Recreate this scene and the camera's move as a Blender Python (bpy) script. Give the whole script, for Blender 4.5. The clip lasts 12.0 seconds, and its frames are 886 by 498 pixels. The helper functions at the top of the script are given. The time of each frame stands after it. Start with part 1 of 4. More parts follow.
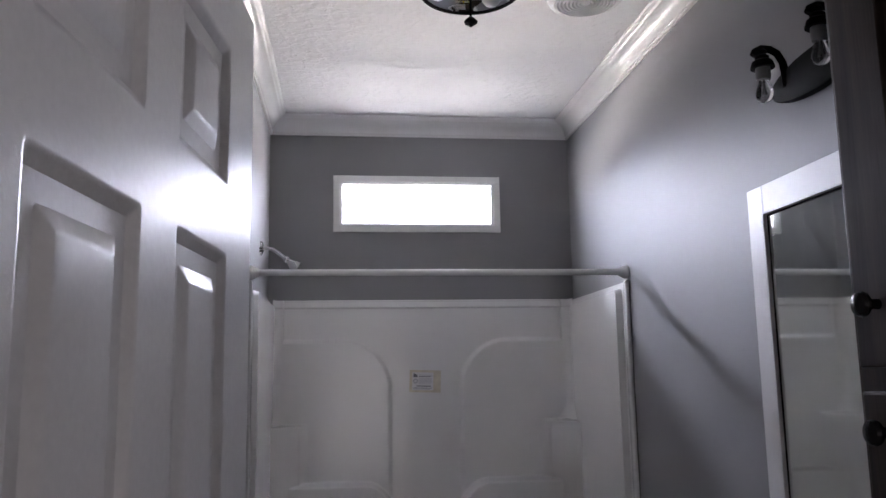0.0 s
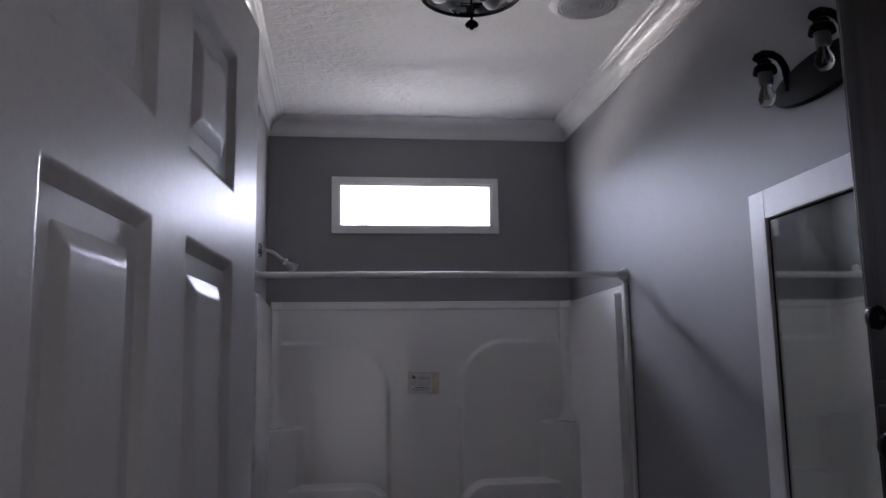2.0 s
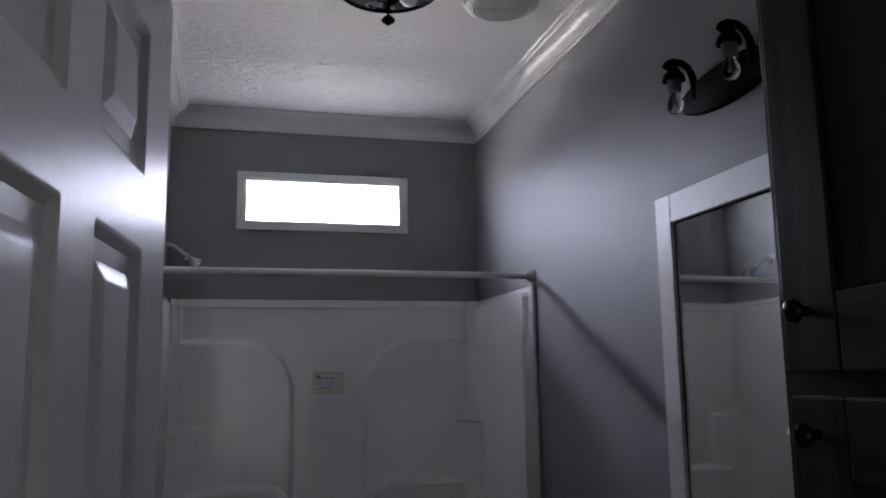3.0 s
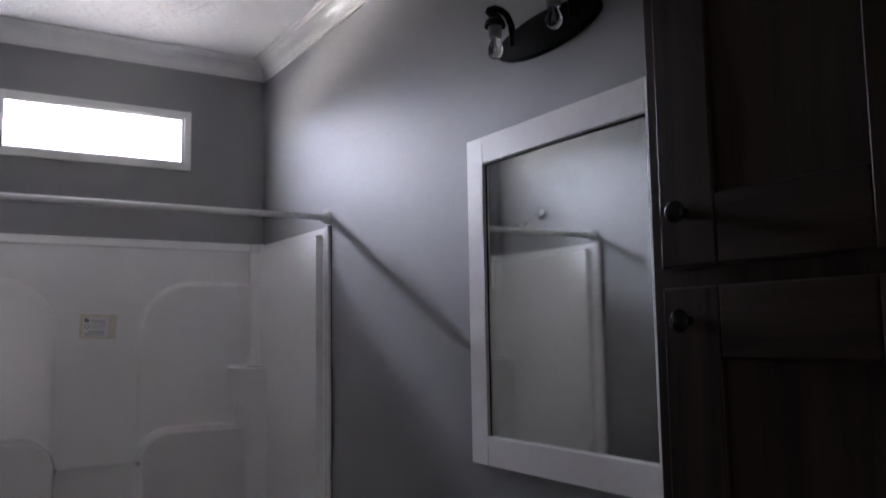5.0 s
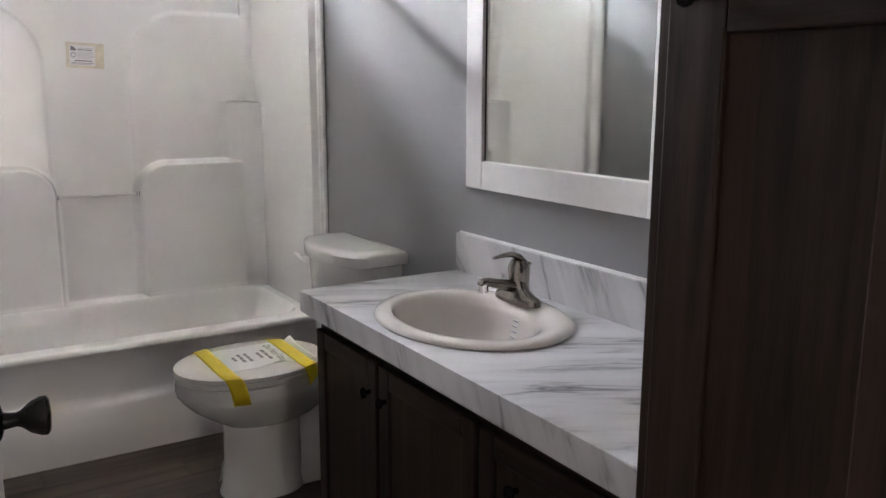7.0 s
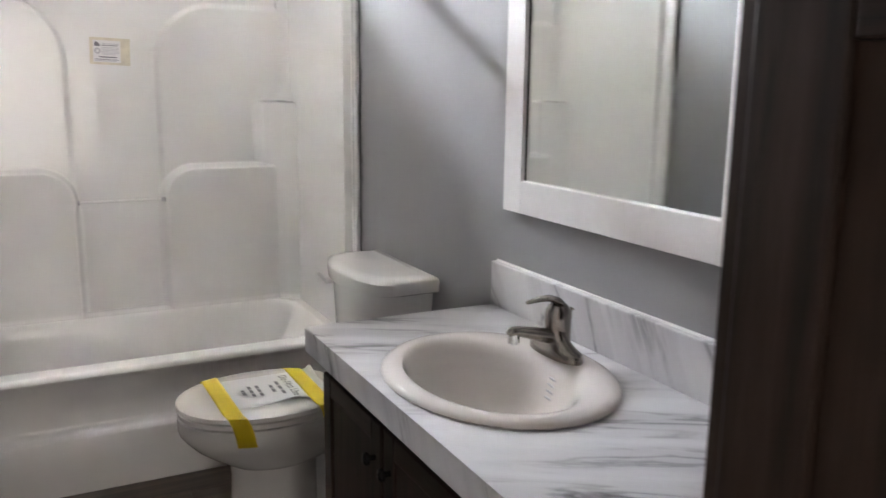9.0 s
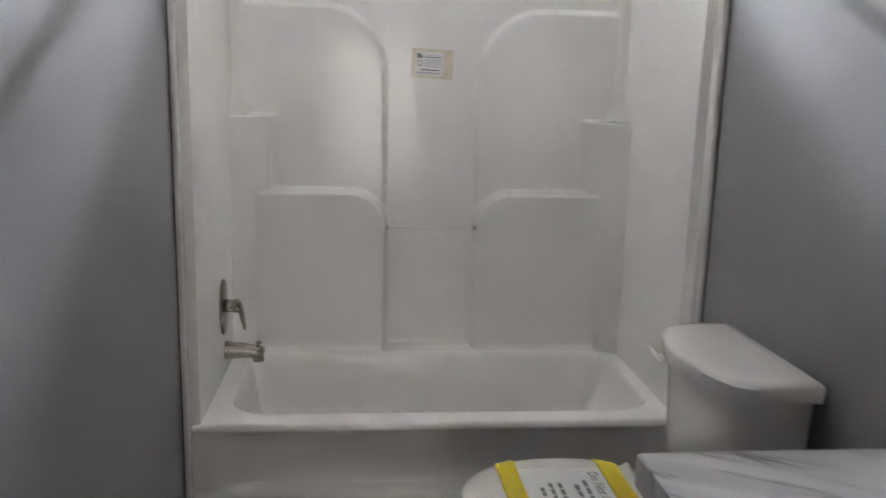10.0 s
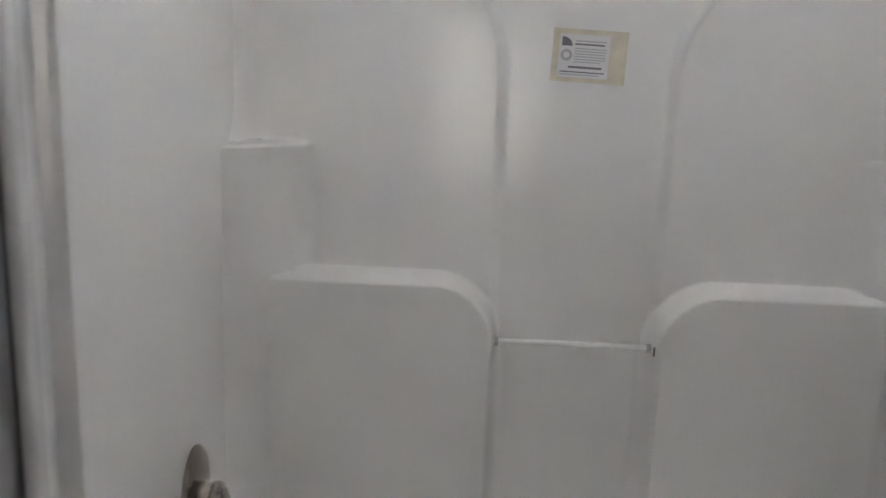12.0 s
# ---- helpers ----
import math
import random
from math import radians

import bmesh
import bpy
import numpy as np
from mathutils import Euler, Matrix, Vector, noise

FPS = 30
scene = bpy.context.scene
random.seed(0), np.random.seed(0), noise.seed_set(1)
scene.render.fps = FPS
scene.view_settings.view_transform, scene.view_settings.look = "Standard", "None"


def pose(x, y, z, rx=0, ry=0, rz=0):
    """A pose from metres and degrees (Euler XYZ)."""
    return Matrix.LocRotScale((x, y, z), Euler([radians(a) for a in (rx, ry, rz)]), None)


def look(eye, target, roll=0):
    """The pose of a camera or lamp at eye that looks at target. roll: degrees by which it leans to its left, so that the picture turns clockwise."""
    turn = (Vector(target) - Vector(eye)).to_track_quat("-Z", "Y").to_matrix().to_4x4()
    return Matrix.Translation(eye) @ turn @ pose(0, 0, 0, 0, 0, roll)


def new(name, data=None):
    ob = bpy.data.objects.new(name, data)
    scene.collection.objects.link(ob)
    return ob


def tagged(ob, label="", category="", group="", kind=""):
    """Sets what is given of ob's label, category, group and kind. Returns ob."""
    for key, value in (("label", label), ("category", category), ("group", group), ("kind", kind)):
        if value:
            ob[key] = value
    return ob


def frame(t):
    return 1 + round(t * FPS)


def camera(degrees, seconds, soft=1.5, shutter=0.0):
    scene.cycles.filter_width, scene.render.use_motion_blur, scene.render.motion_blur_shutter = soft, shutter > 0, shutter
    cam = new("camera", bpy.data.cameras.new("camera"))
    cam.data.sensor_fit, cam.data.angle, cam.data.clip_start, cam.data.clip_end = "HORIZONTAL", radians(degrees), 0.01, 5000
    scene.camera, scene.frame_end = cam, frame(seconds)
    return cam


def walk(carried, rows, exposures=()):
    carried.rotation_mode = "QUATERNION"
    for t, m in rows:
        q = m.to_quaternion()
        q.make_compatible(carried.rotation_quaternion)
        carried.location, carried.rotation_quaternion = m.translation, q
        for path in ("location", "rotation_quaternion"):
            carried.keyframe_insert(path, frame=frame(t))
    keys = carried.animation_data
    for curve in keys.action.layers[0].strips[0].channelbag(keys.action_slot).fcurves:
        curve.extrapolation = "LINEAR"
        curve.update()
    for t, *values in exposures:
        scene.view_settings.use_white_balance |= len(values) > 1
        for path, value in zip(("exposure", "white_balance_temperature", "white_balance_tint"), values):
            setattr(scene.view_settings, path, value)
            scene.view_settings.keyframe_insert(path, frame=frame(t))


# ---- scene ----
cam = camera(57.0, 12.0, shutter=0.35)
PATH = [
    (0, (0.34, -3.753, 1.428), (0.582, -1.791, 1.735), -1.0),
    (0.5, (0.348, -3.747, 1.432), (0.595, -1.786, 1.738), -0.9),
    (1, (0.33, -3.773, 1.456), (0.58, -1.812, 1.764), -0.9),
    (1.5, (0.326, -3.762, 1.452), (0.58, -1.803, 1.761), -0.9),
    (2, (0.321, -3.749, 1.443), (0.577, -1.789, 1.746), -1.0),
    (2.5, (0.328, -3.737, 1.435), (0.654, -1.787, 1.736), -1.0),
    (4.5, (0.123, -3.67, 1.396), (1.129, -1.967, 1.691), -1.0),
    (5, (0.137, -3.65, 1.358), (1.187, -1.96, 1.562), -0.9),
    (5.5, (0.142, -3.647, 1.32), (1.21, -1.956, 1.292), -0.4),
    (6, (0.143, -3.654, 1.299), (1.197, -1.977, 1.017), 0.2),
    (6.2, (0.14, -3.663, 1.303), (1.19, -1.999, 0.948), 0.2),
    (6.5, (0.134, -3.673, 1.309), (1.185, -2.014, 0.93), 0.1),
    (7, (0.141, -3.644, 1.264), (1.184, -1.98, 0.887), 0.2),
    (9, (0.388, -3.409, 1.294), (1.285, -1.665, 0.901), 0.7),
    (9.2, (0.393, -3.324, 1.313), (1.168, -1.525, 0.911), 0.8),
    (9.5, (0.406, -3.167, 1.339), (0.955, -1.289, 0.928), 1.0),
    (9.8, (0.446, -3.005, 1.336), (0.769, -1.072, 0.936), 1.3),
    (10, (0.479, -2.893, 1.33), (0.671, -0.941, 0.939), 1.5),
    (10.5, (0.525, -2.585, 1.315), (0.581, -0.622, 0.933), 1.7),
    (11, (0.489, -2.249, 1.371), (0.42, -0.299, 0.931), 2.4),
    (11.5, (0.462, -1.944, 1.364), (0.382, 0.008, 0.939), 2.4),
    (12, (0.49, -1.632, 1.36), (0.433, 0.323, 0.943), 2.2),
]
EXPOSURES = [(0.0, 0.80, 6100, 20), (0.6, 0.47, 6050, 21), (1.2, 0.02, 5950, 21), (2.7, -0.18, 5900, 21), (4.5, 0.18, 6000, 21), (5.2, 0.68, 6150, 19), (5.7, 1.18, 6350, 17), (6.3, 1.95, 6550, 14),
             (7.0, 2.42, 6600, 13), (9.0, 2.64, 6650, 12), (9.5, 2.46, 6650, 12), (10.0, 2.09, 6500, 11), (10.5, 1.99, 6400, 11), (11.0, 2.00, 6350, 11), (12.0, 1.97, 6350, 11)]
walk(cam, [(t, look(eye, target, roll)) for t, eye, target, roll in PATH], EXPOSURES)

# the window's daylight: a weak sky, helped by the area lamps below
world = bpy.data.worlds.new("world")
scene.world = world
world.use_nodes = True
wn = world.node_tree
sky = wn.nodes.new("ShaderNodeTexSky")
sky.sky_type, sky.sun_disc = 'NISHITA', False
sky.sun_elevation, sky.sun_rotation = radians(40), radians(150)
wn.links.new(sky.outputs[0], wn.nodes["Background"].inputs[0])
wn.nodes["Background"].inputs[1].default_value = 0.12


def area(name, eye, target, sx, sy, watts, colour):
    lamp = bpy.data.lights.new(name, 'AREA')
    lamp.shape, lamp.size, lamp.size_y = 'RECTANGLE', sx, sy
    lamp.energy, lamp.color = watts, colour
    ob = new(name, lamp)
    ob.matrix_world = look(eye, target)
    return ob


# daylight at the window: lamps standing in for open sky, sunlit garden and lawn
# unseen thin strip, added close outside to throw a crisp curtain-rod shadow
area("window_strip_light", (0.685, 0.30, 2.352), (0.685, -0.70, 1.93), 4.0, 0.040, 72, (0.87, 0.91, 1.0))
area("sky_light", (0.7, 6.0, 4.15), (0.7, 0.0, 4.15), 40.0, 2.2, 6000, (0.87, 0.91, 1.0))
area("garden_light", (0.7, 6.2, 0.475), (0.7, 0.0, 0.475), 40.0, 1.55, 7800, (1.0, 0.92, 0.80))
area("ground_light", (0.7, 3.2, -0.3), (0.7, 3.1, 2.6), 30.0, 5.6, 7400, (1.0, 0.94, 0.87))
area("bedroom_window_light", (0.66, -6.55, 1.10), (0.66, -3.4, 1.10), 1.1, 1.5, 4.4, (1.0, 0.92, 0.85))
# fill lamp added at the bedroom's side to brighten the open door
area("bedroom_side_fill", (2.55, -4.85, 1.6), (0.0, -3.6, 1.5), 1.3, 1.3, 9, (1.0, 0.95, 0.91))


# ---- materials ----
def mat(name, colour, rough=0.5, metal=0.0, grain=0.0, gscale=60.0, wear=0.0, wscale=3.0, bump=0.0, bscale=200.0, coat=0.0, spec=0.5, rvar=0.0):
    """A plain surface with fine grain, broad wear and relief."""
    m = bpy.data.materials.new(name)
    m.use_nodes = True
    t = m.node_tree
    b = t.nodes["Principled BSDF"]
    b.inputs["Roughness"].default_value, b.inputs["Metallic"].default_value = rough, metal
    b.inputs["Coat Weight"].default_value = coat
    b.inputs["Specular IOR Level"].default_value = spec
    co = t.nodes.new("ShaderNodeTexCoord")
    fine = t.nodes.new("ShaderNodeTexNoise")
    fine.inputs["Scale"].default_value, fine.inputs["Detail"].default_value = gscale, 4
    broad = t.nodes.new("ShaderNodeTexNoise")
    broad.inputs["Scale"].default_value, broad.inputs["Detail"].default_value = wscale, 5
    for n in (fine, broad):
        t.links.new(co.outputs["Object"], n.inputs["Vector"])
    def ranged(src, amount):
        r = t.nodes.new("ShaderNodeMapRange")
        r.inputs["From Min"].default_value, r.inputs["From Max"].default_value = 0.3, 0.7
        r.inputs["To Min"].default_value, r.inputs["To Max"].default_value = 1 - amount, 1 + amount * 0.5
        t.links.new(src, r.inputs["Value"])
        return r.outputs[0]
    mul = t.nodes.new("ShaderNodeMath")
    mul.operation = 'MULTIPLY'
    t.links.new(ranged(fine.outputs["Fac"], grain), mul.inputs[0])
    t.links.new(ranged(broad.outputs["Fac"], wear), mul.inputs[1])
    sc = t.nodes.new("ShaderNodeVectorMath")
    sc.operation = 'SCALE'
    sc.inputs[0].default_value = colour
    t.links.new(mul.outputs[0], sc.inputs["Scale"])
    t.links.new(sc.outputs[0], b.inputs["Base Color"])
    if rvar:
        rr = t.nodes.new("ShaderNodeMapRange")
        rr.inputs["From Min"].default_value, rr.inputs["From Max"].default_value = 0.3, 0.7
        rr.inputs["To Min"].default_value, rr.inputs["To Max"].default_value = max(0.02, rough - rvar), rough + rvar
        t.links.new(broad.outputs["Fac"], rr.inputs["Value"])
        t.links.new(rr.outputs[0], b.inputs["Roughness"])
    if bump:
        bn = t.nodes.new("ShaderNodeTexNoise")
        bn.inputs["Scale"].default_value, bn.inputs["Detail"].default_value = bscale, 3
        t.links.new(co.outputs["Object"], bn.inputs["Vector"])
        bp = t.nodes.new("ShaderNodeBump")
        bp.inputs["Strength"].default_value, bp.inputs["Distance"].default_value = bump, 0.002
        t.links.new(bn.outputs["Fac"], bp.inputs["Height"])
        t.links.new(bp.outputs[0], b.inputs["Normal"])
    return m


def wood(name, dark, light, rough, along, random_tone=0.0, scale=1.0, spec=0.5):
    """Stained timber with the grain running along one axis (0, 1 or 2)."""
    m = bpy.data.materials.new(name)
    m.use_nodes = True
    t = m.node_tree
    b = t.nodes["Principled BSDF"]
    b.inputs["Roughness"].default_value, b.inputs["Specular IOR Level"].default_value = rough, spec
    co = t.nodes.new("ShaderNodeTexCoord")
    info = t.nodes.new("ShaderNodeObjectInfo")
    shift = t.nodes.new("ShaderNodeVectorMath")
    shift.operation = 'MULTIPLY_ADD'
    comb = t.nodes.new("ShaderNodeCombineXYZ")
    for i in range(3):
        t.links.new(info.outputs["Random"], comb.inputs[i])
    shift.inputs[1].default_value = (7.0, 5.0, 3.0)
    t.links.new(comb.outputs[0], shift.inputs[0])
    t.links.new(co.outputs["Object"], shift.inputs[2])
    mp = t.nodes.new("ShaderNodeMapping")
    s = [28.0 * scale] * 3
    s[along] = 1.6 * scale
    mp.inputs["Scale"].default_value = s
    t.links.new(shift.outputs[0], mp.inputs["Vector"])
    n1 = t.nodes.new("ShaderNodeTexNoise")
    n1.inputs["Scale"].default_value, n1.inputs["Detail"].default_value, n1.inputs["Distortion"].default_value = 1.0, 6, 0.6
    n2 = t.nodes.new("ShaderNodeTexNoise")
    n2.inputs["Scale"].default_value, n2.inputs["Detail"].default_value = 13.0, 4
    t.links.new(mp.outputs[0], n1.inputs["Vector"])
    t.links.new(mp.outputs[0], n2.inputs["Vector"])
    mix = t.nodes.new("ShaderNodeMath")
    mix.operation = 'MULTIPLY_ADD'
    mix.inputs[1].default_value = 0.35
    t.links.new(n2.outputs["Fac"], mix.inputs[0])
    t.links.new(n1.outputs["Fac"], mix.inputs[2])
    ramp = t.nodes.new("ShaderNodeValToRGB")
    ramp.color_ramp.elements[0].position, ramp.color_ramp.elements[1].position = 0.45, 0.9
    ramp.color_ramp.elements[0].color, ramp.color_ramp.elements[1].color = (*dark, 1), (*light, 1)
    t.links.new(mix.outputs[0], ramp.inputs[0])
    tone = t.nodes.new("ShaderNodeMapRange")
    tone.inputs["To Min"].default_value, tone.inputs["To Max"].default_value = 1 - random_tone, 1 + random_tone
    t.links.new(info.outputs["Random"], tone.inputs["Value"])
    sc = t.nodes.new("ShaderNodeVectorMath")
    sc.operation = 'SCALE'
    t.links.new(ramp.outputs[0], sc.inputs[0])
    t.links.new(tone.outputs[0], sc.inputs["Scale"])
    t.links.new(sc.outputs[0], b.inputs["Base Color"])
    bp = t.nodes.new("ShaderNodeBump")
    bp.inputs["Strength"].default_value, bp.inputs["Distance"].default_value = 0.25, 0.001
    t.links.new(mix.outputs[0], bp.inputs["Height"])
    t.links.new(bp.outputs[0], b.inputs["Normal"])
    return m


def marble(name):
    """White marble-look laminate with drifting grey veins."""
    m = bpy.data.materials.new(name)
    m.use_nodes = True
    t = m.node_tree
    b = t.nodes["Principled BSDF"]
    b.inputs["Roughness"].default_value = 0.33
    co = t.nodes.new("ShaderNodeTexCoord")
    mp = t.nodes.new("ShaderNodeCombineXYZ")
    for k, (axis, gain) in enumerate((((0.87, -0.50, -0.87), 2.6), ((0.50, 0.87, -0.50), 15.0))):
        dot = t.nodes.new("ShaderNodeVectorMath")
        dot.operation = 'DOT_PRODUCT'
        dot.inputs[1].default_value = [c * gain for c in axis]
        t.links.new(co.outputs["Object"], dot.inputs[0])
        t.links.new(dot.outputs["Value"], mp.inputs[k])
    cloud = t.nodes.new("ShaderNodeTexNoise")
    cloud.inputs["Scale"].default_value, cloud.inputs["Detail"].default_value, cloud.inputs["Distortion"].default_value = 0.7, 7, 0.5
    t.links.new(mp.outputs[0], cloud.inputs["Vector"])
    vein = t.nodes.new("ShaderNodeTexNoise")
    vein.inputs["Scale"].default_value, vein.inputs["Detail"].default_value, vein.inputs["Distortion"].default_value = 1.2, 8, 0.8
    t.links.new(mp.outputs[0], vein.inputs["Vector"])
    # veins lie where the noise crosses its middle value
    sub = t.nodes.new("ShaderNodeMath")
    sub.operation = 'SUBTRACT'
    sub.inputs[1].default_value = 0.5
    t.links.new(vein.outputs["Fac"], sub.inputs[0])
    ab = t.nodes.new("ShaderNodeMath")
    ab.operation = 'ABSOLUTE'
    t.links.new(sub.outputs[0], ab.inputs[0])
    vr = t.nodes.new("ShaderNodeMapRange")
    vr.inputs["From Min"].default_value, vr.inputs["From Max"].default_value = 0.0, 0.055
    vr.inputs["To Min"].default_value, vr.inputs["To Max"].default_value = 1.0, 0.0
    t.links.new(ab.outputs[0], vr.inputs["Value"])
    mask = t.nodes.new("ShaderNodeMapRange")
    mask.inputs["From Min"].default_value, mask.inputs["From Max"].default_value = 0.49, 0.62
    t.links.new(cloud.outputs["Fac"], mask.inputs["Value"])
    vm = t.nodes.new("ShaderNodeMath")
    vm.operation = 'MULTIPLY'
    t.links.new(vr.outputs[0], vm.inputs[0])
    t.links.new(mask.outputs[0], vm.inputs[1])
    ramp = t.nodes.new("ShaderNodeValToRGB")
    ramp.color_ramp.elements[0].position, ramp.color_ramp.elements[1].position = 0.40, 0.72
    ramp.color_ramp.elements[0].color, ramp.color_ramp.elements[1].color = (0.57, 0.57, 0.575, 1), (0.37, 0.37, 0.39, 1)
    t.links.new(cloud.outputs["Fac"], ramp.inputs[0])
    mix = t.nodes.new("ShaderNodeMix")
    mix.data_type = 'RGBA'
    mix.inputs[7].default_value = (0.07, 0.068, 0.073, 1)
    t.links.new(vm.outputs[0], mix.inputs[0])
    t.links.new(ramp.outputs[0], mix.inputs[6])
    t.links.new(mix.outputs[2], b.inputs["Base Color"])
    return m


def stomp_ceiling(name):
    """White ceiling with a slapped, swirled plaster texture."""
    m = mat(name, (0.80, 0.80, 0.80), 0.85, wear=0.05)
    t = m.node_tree
    b = t.nodes["Principled BSDF"]
    co = t.nodes.new("ShaderNodeTexCoord")
    mp = t.nodes.new("ShaderNodeMapping")
    mp.inputs["Scale"].default_value = (1.0, 1.35, 1.0)
    t.links.new(co.outputs["Object"], mp.inputs["Vector"])
    n = t.nodes.new("ShaderNodeTexNoise")
    n.inputs["Scale"].default_value, n.inputs["Detail"].default_value, n.inputs["Distortion"].default_value = 27, 5, 0.7
    t.links.new(mp.outputs[0], n.inputs["Vector"])
    r = t.nodes.new("ShaderNodeMapRange")
    r.inputs["From Min"].default_value, r.inputs["From Max"].default_value = 0.40, 0.66
    t.links.new(n.outputs["Fac"], r.inputs["Value"])
    bp = t.nodes.new("ShaderNodeBump")
    bp.inputs["Strength"].default_value, bp.inputs["Distance"].default_value = 0.6, 0.005
    t.links.new(r.outputs[0], bp.inputs["Height"])
    t.links.new(bp.outputs[0], b.inputs["Normal"])
    return m


def glass(name, rough=0.0, ior=1.45):
    m = bpy.data.materials.new(name)
    m.use_nodes = True
    b = m.node_tree.nodes["Principled BSDF"]
    b.inputs["Transmission Weight"].default_value, b.inputs["Roughness"].default_value, b.inputs["IOR"].default_value = 1.0, rough, ior
    return m


PAINT = mat("grey_wall_paint", (0.268, 0.270, 0.275), 0.52, grain=0.03, gscale=300, wear=0.05, wscale=1.6, bump=0.10, bscale=350, rvar=0.05, spec=0.38)
BEIGE = mat("beige_wall_paint", (0.62, 0.56, 0.50), 0.6, wear=0.05)
CEILING = stomp_ceiling("ceiling_texture")
TRIM = mat("white_trim", (0.78, 0.78, 0.77), 0.17, wear=0.05, wscale=5, bump=0.03)
DOORPAINT = mat("door_paint", (0.74, 0.73, 0.72), 0.30, grain=0.04, gscale=90, wear=0.05, bump=0.12, bscale=160)
ACRYLIC = mat("tub_acrylic", (0.88, 0.875, 0.865), 0.11, wear=0.03, wscale=2.5, bump=0.05, bscale=7, rvar=0.03)
PORCELAIN = mat("porcelain", (0.77, 0.765, 0.75), 0.03, wear=0.02, coat=0.3)
SEATPL = mat("seat_plastic", (0.78, 0.765, 0.735), 0.22, wear=0.02)
BISQUE = mat("sink_china", (0.64, 0.605, 0.575), 0.06, wear=0.03)
NICKEL = mat("brushed_nickel", (0.33, 0.30, 0.27), 0.24, metal=1.0, grain=0.08, gscale=150, rvar=0.05)
CHROME = mat("chrome", (0.74, 0.74, 0.75), 0.06, metal=1.0)
BLACK = mat("black_metal", (0.010, 0.0095, 0.0095), 0.20, wear=0.1, spec=0.16)
BRONZE = mat("dark_bronze", (0.005, 0.0046, 0.0046), 0.6, wear=0.1, spec=0.05)
ESPRESSO = wood("espresso_wood", (0.0105, 0.0062, 0.0046), (0.046, 0.0285, 0.0215), 0.46, 2, spec=0.15)
ESPRESSO_H = wood("espresso_wood_level", (0.0105, 0.0062, 0.0046), (0.046, 0.0285, 0.0215), 0.46, 1, spec=0.15)
PLANK = wood("vinyl_plank", (0.013, 0.0085, 0.0065), (0.088, 0.058, 0.043), 0.37, 0, 0.22, 0.8)
GAP = mat("dark_gap", (0.012, 0.010, 0.009), 0.8)
MARBLE = marble("marble_laminate")
FRAMEW = mat("white_mirror_frame", (0.74, 0.73, 0.72), 0.38, grain=0.02, gscale=40, wear=0.04)
MIRROR = mat("mirror_silver", (0.80, 0.83, 0.82), 0.03, metal=1.0, wscale=7.0, rvar=0.03)
def dusty(m):
    """A smeared film of dust across the upper part of a mirror."""
    t = m.node_tree
    b = t.nodes["Principled BSDF"]
    co = t.nodes.new("ShaderNodeTexCoord")
    n = t.nodes.new("ShaderNodeTexNoise")
    n.inputs["Scale"].default_value, n.inputs["Detail"].default_value, n.inputs["Distortion"].default_value = 6.0, 5, 2.2
    t.links.new(co.outputs["Object"], n.inputs["Vector"])
    smear = t.nodes.new("ShaderNodeMapRange")
    smear.inputs["From Min"].default_value, smear.inputs["From Max"].default_value = 0.42, 0.72
    t.links.new(n.outputs["Fac"], smear.inputs["Value"])
    sep = t.nodes.new("ShaderNodeSeparateXYZ")
    t.links.new(co.outputs["Object"], sep.inputs[0])
    high = t.nodes.new("ShaderNodeMapRange")
    high.inputs["From Min"].default_value, high.inputs["From Max"].default_value = 0.12, 0.32
    t.links.new(sep.outputs["Z"], high.inputs["Value"])
    mul = t.nodes.new("ShaderNodeMath")
    mul.operation = 'MULTIPLY'
    t.links.new(smear.outputs[0], mul.inputs[0])
    t.links.new(high.outputs[0], mul.inputs[1])
    film = t.nodes.new("ShaderNodeMapRange")
    film.inputs["To Min"].default_value, film.inputs["To Max"].default_value = 1.0, 0.72
    t.links.new(mul.outputs[0], film.inputs["Value"])
    t.links.new(film.outputs[0], b.inputs["Metallic"])


dusty(MIRROR)
VINYL = mat("window_vinyl", (0.80, 0.80, 0.81), 0.4, wear=0.02)
PLASTIC = mat("white_plastic", (0.66, 0.66, 0.65), 0.45, wear=0.03)
SOCKET = mat("grey_socket", (0.13, 0.13, 0.13), 0.5)
PANE = glass("window_glass")
BULB = glass("bulb_glass", 0.02)
FROST = mat("frosted_bulb", (0.75, 0.75, 0.74), 0.5)
PAPER = mat("white_paper", (0.80, 0.80, 0.80), 0.8, wear=0.03)
TAPE = mat("yellow_tape", (0.78, 0.60, 0.02), 0.35, wear=0.06, wscale=20)
MASKING = mat("masking_tape", (0.74, 0.69, 0.57), 0.5, wear=0.12, wscale=30)
INK = mat("grey_ink", (0.22, 0.22, 0.24), 0.7)
PALEINK = mat("pale_ink", (0.50, 0.50, 0.52), 0.7)
GROUNDM = mat("lawn", (0.09, 0.11, 0.05), 0.9, grain=0.3, wear=0.2)

# ---- helpers ----
def part(name, bm, material, parent=None, label="", smooth=False):
    """One bmesh as one mesh object, under a thing or a part."""
    bmesh.ops.recalc_face_normals(bm, faces=bm.faces)
    me = bpy.data.meshes.new(name)
    bm.to_mesh(me)
    bm.free()
    me.materials.append(material)
    if smooth:
        for f in me.polygons:
            f.use_smooth = True
        me.set_sharp_from_angle(angle=radians(38))
    ob = new(name, me)
    if parent is not None:
        ob.parent = parent
    if label:
        ob["label"] = label
    return ob


